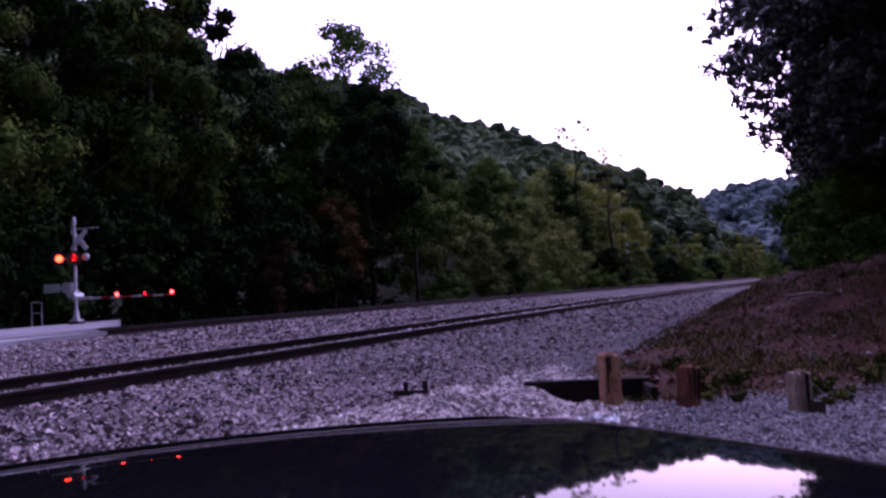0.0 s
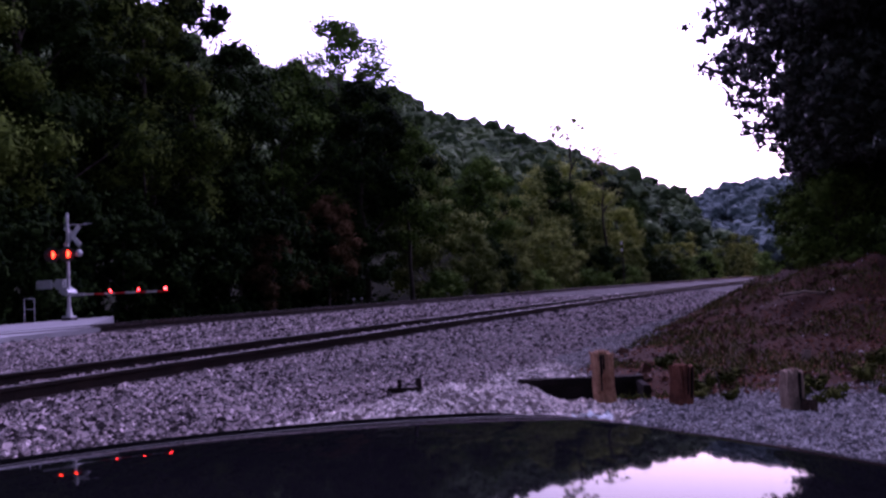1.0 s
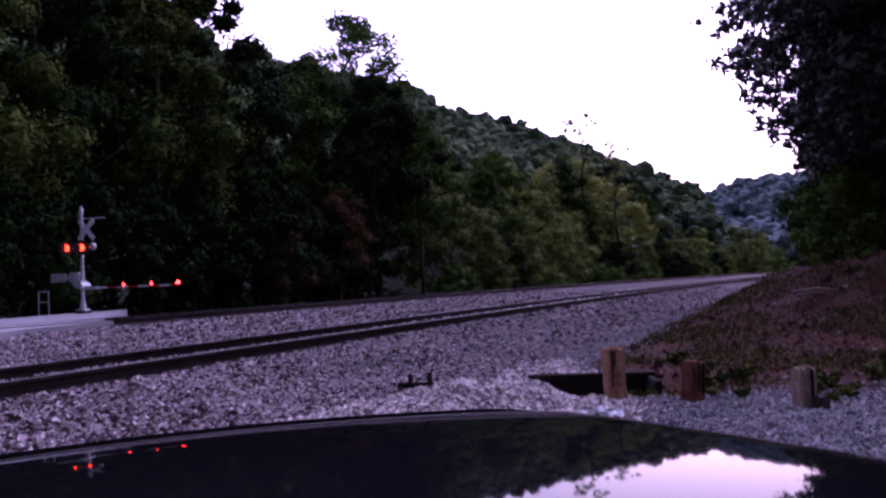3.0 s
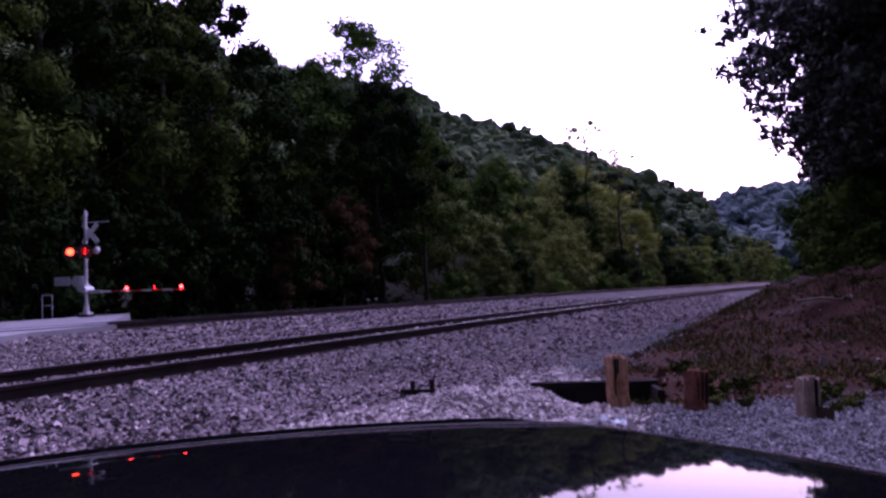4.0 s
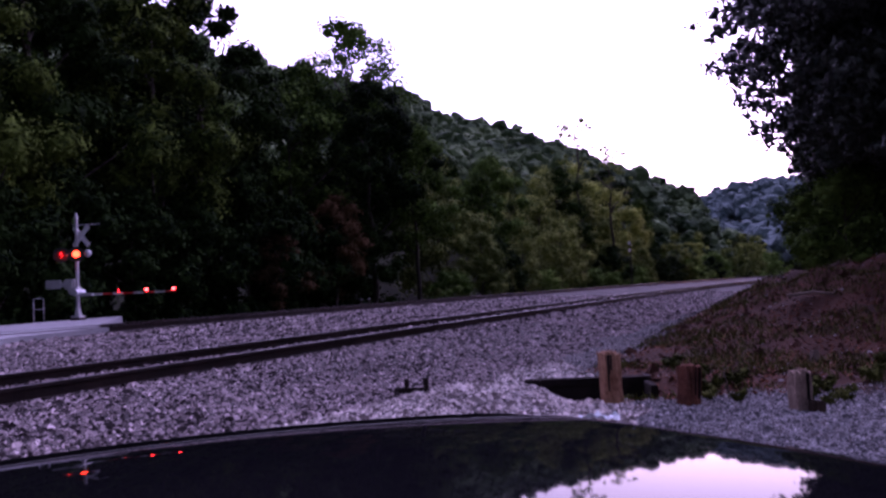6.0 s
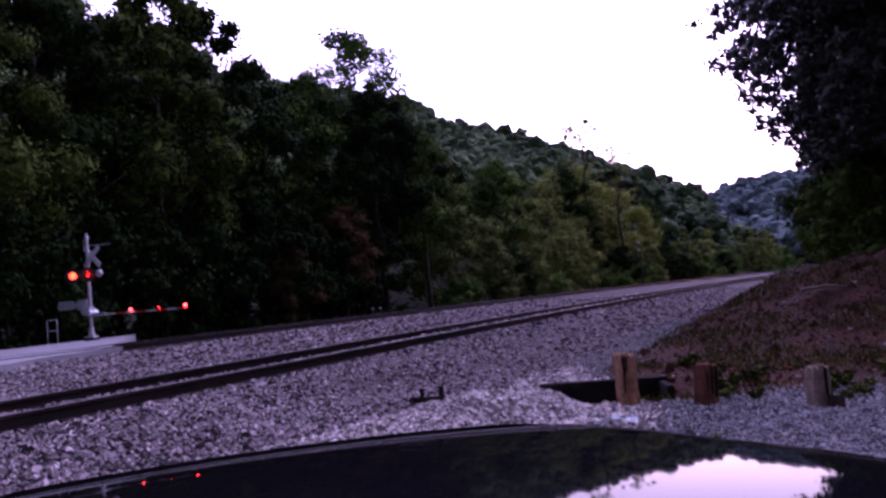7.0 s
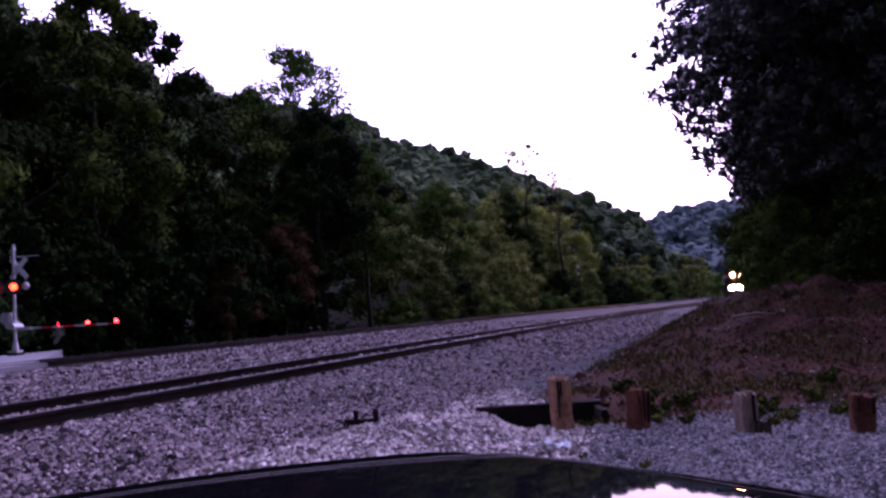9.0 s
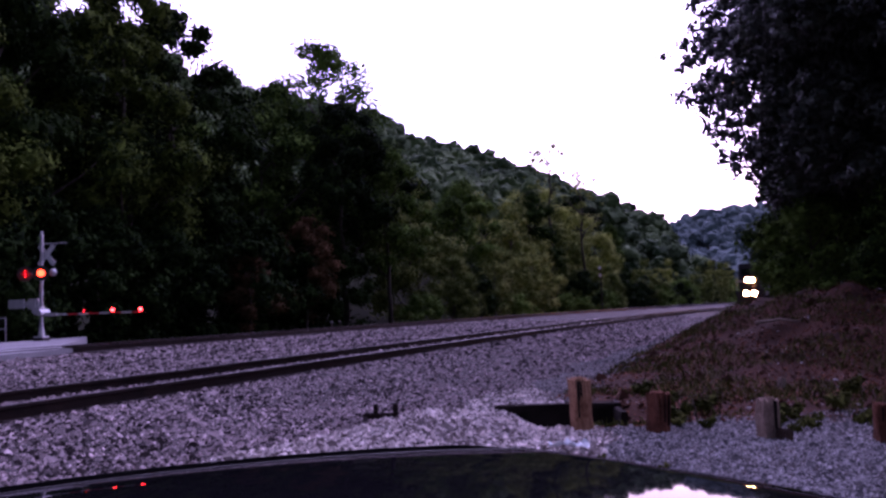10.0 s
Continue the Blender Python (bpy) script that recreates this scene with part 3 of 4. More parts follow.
def build_hill():
    """The wooded hillside beyond: crowns without number."""
    r = np.random.RandomState(51)
    pts = []
    for n, lo, hi, d0, d1 in ((1250, -0.12, 0.36, 85, 240), (620, -0.75, -0.12, 110, 240), (600, 0.2, 0.62, 275, 440)):
        for i in range(n):
            a, d = r.uniform(lo, hi), d0 + (d1 - d0) * r.rand() ** 0.8
            pts.append((d * a / math.hypot(1, a), d / math.hypot(1, a)))
    P = np.array(pts)
    P = P[along(P[:, 0], P[:, 1])[1] > 52 - 24 * (P[:, 1] > 110) - 10 * (P[:, 1] > 230)]
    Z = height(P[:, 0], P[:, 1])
    C, R = [], []
    for (x, y), z in zip(P, Z):
        g = r.uniform(0.8, 1.25)
        far = math.hypot(x, y) > 262
        for j in range(4 if far or x < -0.13 * y else 9):
            a, q = r.uniform(0, 6.28), r.uniform(0, 4.2) * g
            C.append((x + q * math.cos(a), y + q * math.sin(a), z + g * (1.2 + r.uniform(0, 7.2))))
            R.append(g * r.uniform(1.0, 1.9) * (1.9 if far else 1.5 if x < -0.13 * y else 1.0))
    C, R = np.array(C), np.array(R)
    D, A = np.hypot(C[:, 0], C[:, 1]), C[:, 0] / C[:, 1]
    for pick, fine, count, size, mat, label in ((((D < 262) & (A > -0.13)), 2, 150000, 0.52, LEAF_HILL, "dense green broadleaf woods on the hillside"),
                                                (((D < 262) & (A <= -0.13)), 2, 15000, 0.42, LEAF_HILL, "green woods along the hill's crest"),
                                                (D >= 262, 2, 50000, 1.0, LEAF_FAR, "far hill woods with haze put into blue-green leaves")):
        bm = bmesh.new()
        bmesh.ops.create_icosphere(bm, subdivisions=fine, radius=1)
        ball, faces = np.array([v.co[:] for v in bm.verts]), np.array([[v.index for v in f.verts] for f in bm.faces])
        bm.free()
        faces = faces[ball[faces].mean(1)[:, 2] > -0.35]
        c, q = C[pick], R[pick]
        # ragged masses of leaves, lobed at a coarse and torn at a fine scale
        lobes = 1 + 0.22 * np.sin(ball @ r.normal(size=(3, len(c))) * 3 + r.uniform(0, 6.28, len(c))).T
        torn = ball[None] * (lobes * r.uniform(0.72, 1.14, (len(c), len(ball))))[..., None] * q[:, None, None] * np.array([1, 1, 0.85]) + c[:, None]
        f = (faces[None] + (np.arange(len(c)) * len(ball))[:, None, None]).reshape(-1, 3)
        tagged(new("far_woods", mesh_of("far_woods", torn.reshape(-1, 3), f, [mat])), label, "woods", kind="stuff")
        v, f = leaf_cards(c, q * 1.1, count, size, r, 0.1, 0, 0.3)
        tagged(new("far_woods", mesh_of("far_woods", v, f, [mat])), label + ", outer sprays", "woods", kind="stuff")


build_wood()
build_hill()


def build_overhang():
    """The near tree whose boughs hang out over the view: broad leaves on drooping sprays."""
    r = np.random.RandomState(61)
    top = empty("tree", pose(11.3, 17.0, ground_z(11.3, 17.0)), label="dark broadleaf tree with drooping boughs over the mound", category="tree", group="trees of the wood")
    bm = bmesh.new()
    limb(bm, (0, 0, -0.5), (-0.4, 0, 13), 0.26, 0.05, r, 10, 7, 0.012)
    C, R = [], []
    for i in range(520):
        z = r.uniform(2.7, 8.6) if i % 4 else r.uniform(8.6, 13.5)
        reach = np.interp(z, [2.7, 3.5, 3.8, 4.05, 4.4, 4.65, 5.0, 5.25, 5.8, 6.3, 7.0, 7.5, 8.5, 11, 13.5], [3.4, 3.4, 3.5, 4.1, 4.7, 4.2, 4.3, 5.1, 5.0, 5.3, 5.2, 4.6, 4.4, 3.9, 2.4]) * r.uniform(0.9, 1.0)
        a = r.uniform(0, 6.28)
        tip = Vector((reach * math.cos(a), reach * math.sin(a), z - 0.9))
        root = Vector((-0.2, 0, z - 0.2))
        if i % 4 == 0:
            part("bough", limb(bmesh.new(), root, tip, 0.05, 0.008, r, 5, 4), BARK, top, "", True)
        for q in np.linspace(0.15, 1.0, 13):
            p = root.lerp(tip, q)
            C.append((p.x + r.normal() * 0.22, p.y + r.normal() * 0.22, p.z + 0.7 * math.sin(q * 2.4) + r.normal() * 0.12))
            R.append(0.58 * (1.1 - 0.62 * q))
    part("trunk", bm, BARK, top, "dark trunk", True)
    v, f = leaf_cards(np.array(C), np.array(R), 180000, 0.068, r, 0.3, fill=8, broad=1.5)
    crown = new("crown", mesh_of("crown", v, f, [LEAF_NEAR]))
    crown.parent = top


build_overhang()


# ---- the crossing signal ----
def disc(bm, r, z0, z1, n=20, r1=None):
    bmesh.ops.create_cone(bm, cap_ends=True, segments=n, radius1=r, radius2=r if r1 is None else r1, depth=z1 - z0, matrix=Matrix.Translation((0, 0, (z0 + z1) / 2)))
    return bm


def turned(bm, m):
    bmesh.ops.transform(bm, matrix=m, verts=bm.verts)
    return bm


FLASHERS = []


def flasher(parent, m, radius, mat, phase, name="flashing_light"):
    """A round lamp: backing plate, housing, hood, dark red lens and, before it, the lit reflector that swings edge-on when dark.
    Local y is towards the viewer's side, z up."""
    lamp = new(name)
    lamp.parent = parent
    lamp.matrix_local = m
    face = pose(0, 0, 0, -90)
    if radius > 0.1:
        part("backing", turned(disc(bmesh.new(), radius * 2.1, -0.03, -0.015, 28), face), BLACK, lamp, "black round backing plate")
    part("housing", turned(disc(bmesh.new(), radius * 0.8, -0.16, -0.03, 20, radius * 1.05), face), BLACK, lamp)
    bm = bmesh.new()
    for i in range(13):
        a = math.pi * i / 12
        for y in (0.0, 0.17 if radius > 0.1 else 0.05):
            bm.verts.new((radius * 1.12 * math.cos(a), y, radius * 1.12 * math.sin(a)))
    bm.verts.ensure_lookup_table()
    for i in range(12):
        bm.faces.new([bm.verts[k] for k in (2 * i, 2 * i + 1, 2 * i + 3, 2 * i + 2)])
    bmesh.ops.solidify(bm, geom=bm.faces[:], thickness=0.006)
    part("visor", bm, BLACK, lamp)
    part("lens", turned(disc(bmesh.new(), radius, -0.03, -0.006, 24), face), LENS, lamp, "dark red glass lens")
    lit = part("reflector", turned(disc(bmesh.new(), radius * 0.97, -0.0015, 0.0015, 24), face), mat, lamp, "lit red reflector")
    lit.matrix_local = pose(0, 0.012, 0)
    FLASHERS.append((lit, phase))
    return lamp


MAST_X, MAST_Y = -14.74, 32.9


def build_signal():
    z0 = ground_z(MAST_X, MAST_Y)
    base = RAIL_Z + 0.10
    # turned so that its lamps look down the lane towards the railway
    top = empty("crossing_signal", pose(MAST_X, MAST_Y, base, 0, 0, 166), label="silver railway crossing signal with lowered gate arm and red lamps", category="crossing signal")
    bm = bmesh.new()
    box(bm, -0.22, 0.22, -0.22, 0.22, min(-0.3, z0 - base - 0.2), 0.05, 0.02)
    part("foundation", bm, GRAVEL, top, "grey concrete foundation")
    bm = bmesh.new()
    box(bm, -0.2, 0.2, -0.2, 0.2, 0.05, 0.12, 0.01)
    rod(bm, (0, 0, 0.1), (0, 0, 0.5), 0.14, 0.08, 16)
    part("base", bm, ALUMINIUM, top)
    bm = bmesh.new()
    rod(bm, (0, 0, 0.4), (0, 0, 4.10), 0.064, 0.064, 16)
    rod(bm, (0, 0, 4.10), (0, 0, 4.17), 0.09, 0.075, 16)
    rod(bm, (0, 0, 4.17), (0, 0, 4.32), 0.06, 0.045, 12)
    part("mast", bm, ALUMINIUM, top, "silver steel mast with a bell at the top")
    # crossed boards, edge-wise to the line of sight
    for a, nm in ((45, "crossbuck_board"), (-45, "crossbuck_board")):
        bm = bmesh.new()
        box(bm, -0.56, 0.56, -0.008, 0.008, -0.105, 0.105, 0.004)
        ob = part(nm, bm, WHITE, top, "white reflective crossing board")
        ob.matrix_local = pose(-0.16, -0.09, 3.36, 0, 0, -8) @ pose(0, 0.02 if a > 0 else 0, 0, 0, a, 0)
    bm = bmesh.new()
    rod(bm, (-1.12, 0, 3.81), (0.2, 0, 3.81), 0.016, None, 8)
    part("sign_bracket", bm, ALUMINIUM, top)
    # cross-arm with the pair of lamps
    bm = bmesh.new()
    rod(bm, (-0.62, 0, 2.62), (0.62, 0, 2.62), 0.032, None, 10)
    box(bm, -0.12, 0.12, -0.1, 0.1, 2.54, 2.70, 0.02)
    part("lamp_crossarm", bm, ALUMINIUM, top)
    flasher(top, pose(0.62, 0.16, 2.62, 0, 0, 34), 0.145, LAMP_ON, 0)
    flasher(top, pose(-0.17, 0.26, 2.62, 0, 0, 34), 0.145, LAMP_ON, 1)
    bm = bmesh.new()
    bmesh.ops.create_uvsphere(bm, u_segments=16, v_segments=10, radius=0.15, matrix=Matrix.LocRotScale((-0.56, 0.05, 2.64), None, (1, 0.8, 1)))
    part("lamp_back", bm, ALUMINIUM, top, "pale round back of a lamp facing the road", True)
    # gate machine, counterweight and arm
    bm = bmesh.new()
    box(bm, 0.05, 0.52, -0.22, 0.22, 1.2, 1.62, 0.06)
    box(bm, -0.12, 0.34, -0.2, 0.2, 0.98, 1.3, 0.07)
    rod(bm, (-0.05, -0.27, 1.06), (-0.05, 0.27, 1.06), 0.13, None, 16)
    part("gate_machine", bm, ALUMINIUM, top, "grey gate drive housing")
    bm = bmesh.new()
    box(bm, 0.70, 1.44, 0.06, 0.12, 1.25, 1.60, 0.02)
    box(bm, 0.3, 0.74, 0.06, 0.10, 1.32, 1.48, 0.01)
    part("counterweight", bm, ALUMINIUM, top, "pale counterweight plates")
    bm = bmesh.new()
    box(bm, -0.72, -0.05, -0.05, 0.05, 0.90, 1.03, 0.02)
    part("arm_bracket", bm, ALUMINIUM, top)
    arm = new("gate_arm")
    arm.parent = top
    for i in range(8):
        bm = bmesh.new()
        a = -0.7 - i * 0.475
        box(bm, a - 0.475, a, -0.02, 0.02, 0.925, 0.985, 0.004)
        part("arm_band", bm, RED_BAND if i % 2 else WHITE, arm, "red reflective band" if i % 2 else "white reflective band")
    for x, ph in ((-1.92, 0), (-3.19, 1), (-4.40, 2)):
        flasher(arm, pose(x, 0.03, 1.06, 0, 0, 30), 0.066, ARM_LAMP_ON, ph, "arm_light")
    # the low pipe rail beside it
    x, y = MAST_X - 1.5, MAST_Y - 0.2
    g = empty("pipe_rail", pose(x, y, base, 0, 0, 10), label="small grey pipe frame beside the crossing signal", category="pipe rail")
    for a in (-0.19, 0.19):
        part("post", rod(bmesh.new(), (a, 0, -0.4), (a, 0, 0.88), 0.016), ALUMINIUM, g)
    for z in (0.45, 0.88):
        part("bar", rod(bmesh.new(), (-0.19, 0, z), (0.19, 0, z), 0.012), ALUMINIUM, g)


build_signal()


# ---- cut posts, drain and clutter before the mound ----
def cut_post(x, y, wide, deep, tall, turn, tilt, mat, label, seed):
    r = np.random.RandomState(seed)
    bm = bmesh.new()
    box(bm, -wide / 2, wide / 2, -deep / 2, deep / 2, -0.5, tall, 0)
    bmesh.ops.subdivide_edges(bm, edges=bm.edges[:], cuts=5, use_grid_fill=True)
    for v in bm.verts:
        v.co.x += r.normal() * 0.006
        v.co.y += r.normal() * 0.006
        if v.co.z > tall - 0.01:
            v.co.z += r.uniform(-0.03, 0.015)
    ob = part("wooden_post", bm, mat, None, label)
    ob.matrix_world = pose(x, y, ground_z(x, y) - 0.02, 0, tilt, turn)
    tagged(ob, category="post", group="row of cut wooden posts")
    # splits down the faces
    for i in range(3):
        bm = bmesh.new()
        u = r.uniform(-0.4, 0.4) * wide
        t = r.uniform(0.3, 0.9) * tall
        box(bm, u - 0.006, u + 0.006, -deep / 2 - 0.012, -deep / 2 + 0.01, tall - t, tall - 0.02, 0)
        part("split", bm, DARK_WOOD, ob, "dark drying split")
    return ob


cut_post(1.67, 8.05, 0.175, 0.16, 0.53, 12, -1, POST, "square cut brown timber post with dark splits", 1)
cut_post(2.36, 7.80, 0.165, 0.15, 0.40, 24, 4, POST_RED, "reddish weathered timber post leaning a little", 2)
cut_post(3.11, 7.05, 0.14, 0.13, 0.37, 8, 0, POST_GREY, "grey weathered timber post with a stone beside it", 3)
cut_post(4.05, 6.85, 0.17, 0.16, 0.34, -12, 2, POST_RED, "dark weathered timber post at the foot of the mound", 4)


def build_drain():
    top = empty("culvert", pose(1.71, 9.55, 0, 0, 0, -4), label="black timber mouth of a drain in the gravel", category="culvert")
    for nm, dims in (("lintel", (-0.74, 0.74, 0.0, 0.16, -0.02, 0.07)), ("side_board", (0.64, 0.72, -0.5, 0.0, -0.45, 0.03)), ("side_board", (-0.74, -0.66, -0.2, 0.0, -0.45, 0.0)), ("back_board", (-0.72, 0.72, 0.02, 0.08, -0.5, -0.02)), ("floor_board", (-0.70, 0.64, -0.6, 0.02, -0.36, -0.28))):
        bm = bmesh.new()
        box(bm, *dims, 0.01)
        part(nm, bm, DARK_WOOD, top)


build_drain()


def build_clutter():
    # bent iron clip on the gravel
    g = ground_z(-0.31, 8.7)
    clip = empty("iron_clip", pose(-0.31, 8.7, g + 0.03, 0, 0, -8), label="rusty black iron clip with two upright prongs", category="scrap iron")
    for nm, dims in (("bar", (-0.22, 0.16, -0.025, 0.025, -0.03, 0.03)), ("prong", (0.10, 0.155, -0.02, 0.02, 0.03, 0.13)), ("prong", (-0.11, -0.06, -0.02, 0.02, 0.03, 0.12))):
        bm = bmesh.new()
        box(bm, *dims, 0.006)
        part(nm, bm, RAIL, clip)
    # crumpled paper
    r = np.random.RandomState(8)
    bm = bmesh.new()
    bmesh.ops.create_grid(bm, x_segments=9, y_segments=5, size=1)
    for v in bm.verts:
        v.co = Vector((v.co.x * 0.17, v.co.y * 0.07 + r.normal() * 0.012, 0.03 + abs(r.normal()) * 0.028))
    bmesh.ops.solidify(bm, geom=bm.faces[:], thickness=0.002)
    ob = part("paper_litter", bm, PAPER, None, "crumpled white paper litter lying on the gravel")
    ob.matrix_world = pose(1.30, 6.8, ground_z(1.30, 6.8) + 0.02, 0, 0, -12)
    tagged(ob, category="litter")
    # dark block against the foot of the grey post, and a thin stick standing in the weeds
    bm = bmesh.new()
    box(bm, -0.06, 0.06, -0.05, 0.05, -0.08, 0.10, 0.015)
    ob = part("timber_offcut", bm, TIE, None, "dark sawn timber offcut at a post's foot")
    ob.matrix_world = pose(3.19, 6.92, ground_z(3.19, 6.92), 0, 8, 15)
    tagged(ob, category="offcut")
    bm = bmesh.new()
    limb(bm, (0.02, 0, -0.1), (-0.03, 0, 0.24), 0.012, 0.007, r, 6, 4)
    ob = part("stick", bm, BARK, None, "thin dark stick standing in the weeds", True)
    ob.matrix_world = pose(2.95, 8.4, ground_z(2.95, 8.4))
    tagged(ob, category="stick")
    # sawn stake and fallen branch on the mound
    bm = bmesh.new()
    box(bm, -0.05, 0.05, -0.04, 0.04, -0.2, 0.15, 0.01)
    ob = part("stake", bm, DEAD_WOOD, None, "short pale sawn stake in the brown mound")
    ob.matrix_world = pose(4.75, 10.3, ground_z(4.75, 10.3), 0, 6, 20)
    tagged(ob, category="stake")
    bm = bmesh.new()
    limb(bm, (-0.75, 0, 0), (0.75, 0.1, 0.06), 0.03, 0.012, r, 7, 6)
    limb(bm, (0.1, 0.03, 0.03), (0.5, 0.35, 0.14), 0.014, 0.006, r, 6, 3)
    ob = part("fallen_branch", bm, DEAD_WOOD, None, "pale dead branch lying across the mound", True)
    ob.matrix_world = pose(6.6, 13.6, ground_z(6.6, 13.6) + 0.05, 0, 0, 6)
    tagged(ob, category="branch")
    # clods and stones of the mound
    n = 4200
    x, y = r.uniform(2.2, 12, n), r.uniform(8.5, 20, n)
    s, off = along(x, y)
    k = off < -4.6
    x, y = x[k], y[k]
    size = np.clip(r.lognormal(math.log(0.022), 0.6, len(x)), 0.01, 0.12)
    stones("clods", x, y, height(x, y) + size * 0.2, size, DIRT, "brown clods of earth on the mound", 9)
    # grass and dead leaves on the mound
    for nm, mat, n, tall, label, seed in (("grass", GRASS, 22000, 0.075, "thin green grass tufts on the mound", 3), ("dead_leaves", LITTER, 16000, 0.05, "scattered brown dead leaves and twigs", 5)):
        r = np.random.RandomState(seed)
        x, y = r.uniform(1.7, 13, n * 3), r.uniform(8.2, 20, n * 3)
        s, off = along(x, y)
        k = (off < -4.6) & (bumps(x, y, 2.2, seed) > (-0.12 if nm == "grass" else -0.3))
        x, y = x[k][:n], y[k][:n]
        m = len(x)
        z = height(x, y)
        a = r.uniform(0, 6.28, m)
        h = tall * r.uniform(0.4, 1.5, m)
        w = 0.008 if nm == "grass" else 0.022
        dx, dy = np.cos(a) * w, np.sin(a) * w
        lx, ly = r.normal(size=m) * h * 0.6, r.normal(size=m) * h * 0.6
        if nm == "grass":
            v = np.stack([np.stack([x - dx, y - dy, z - 0.01], -1), np.stack([x + dx, y + dy, z - 0.01], -1), np.stack([x + lx + dx * 0.3, y + ly + dy * 0.3, z + h], -1), np.stack([x + lx - dx * 0.3, y + ly - dy * 0.3, z + h], -1)], 1)
        else:
            v = np.stack([np.stack([x - dx, y - dy, z + 0.012], -1), np.stack([x + dy, y - dx, z + 0.03], -1), np.stack([x + dx, y + dy, z + 0.015], -1), np.stack([x - dy, y + dx, z + 0.02], -1)], 1)
        tagged(new(nm, mesh_of(nm, v.reshape(-1, 3), np.arange(m * 4).reshape(-1, 4), [mat])), label, nm.replace("_", " "), kind="stuff")
    # weeds by the gravel's edge
    for x, y, g in ((1.49, 6.44, 0.4), (1.85, 6.0, 0.5), (2.75, 8.3, 1.6), (1.95, 8.8, 1.3), (3.6, 7.9, 1.5), (2.9, 9.2, 1.8), (4.6, 8.6, 1.6), (3.0, 10.5, 1.6), (2.62, 7.95, 0.9), (2.85, 7.8, 1.0), (3.32, 7.4, 1.1), (3.5, 7.3, 0.9), (3.75, 7.5, 1.2), (2.1, 8.6, 0.9), (3.9, 8.2, 1.3), (4.3, 7.6, 1.2), (3.25, 8.9, 1.5), (5.2, 9.4, 1.6)):
        r = np.random.RandomState(int(x * 100))
        v, f = leaf_cards(np.array([(0, 0, 0.05), (0.05, 0.03, 0.09), (-0.05, 0.02, 0.06)]) * g, np.array([0.06, 0.05, 0.05]) * g, 90, 0.028 * g, r)
        ob = new("weed", mesh_of("weed", v, f, [GRASS]))
        ob.matrix_world = pose(x, y, ground_z(x, y) + 0.01)
        tagged(ob, "small green weed growing in the gravel", "weed", "weeds")
    # marker stubs beyond the tracks
    for s, off in ((34.0, 13.2), (34.7, 13.2)):
        x, y, a = line(s, off)
        st = empty("track_marker", pose(x, y, ground_z(x, y), 0, 0, math.degrees(a)), label="small grey marker stub beside the far track", category="marker", group="track markers")
        part("stub", box(bmesh.new(), -0.04, 0.04, -0.04, 0.04, -0.2, 0.36, 0.01), BARK, st)
        part("cap", box(bmesh.new(), -0.06, 0.06, -0.05, 0.05, 0.36, 0.41, 0.005), ALUMINIUM, st)
    x, y, a = line(88, 16)
    st = empty("line_pole", pose(x, y, ground_z(x, y)), label="thin dark pole with white insulators by the wood", category="pole")
    part("shaft", rod(bmesh.new(), (0, 0, -0.3), (0, 0, 5.2), 0.08, 0.06), BARK, st)
    for z in (4.2, 5.0):
        part("insulator", rod(bmesh.new(), (-0.12, -0.1, z), (-0.12, -0.1, z + 0.35), 0.13, 0.1), WHITE, st, "white insulator")


build_clutter()


# ---- the car from which the view is taken ----
CAR_TURN, CAR_SIDE = 26.0, 0.46


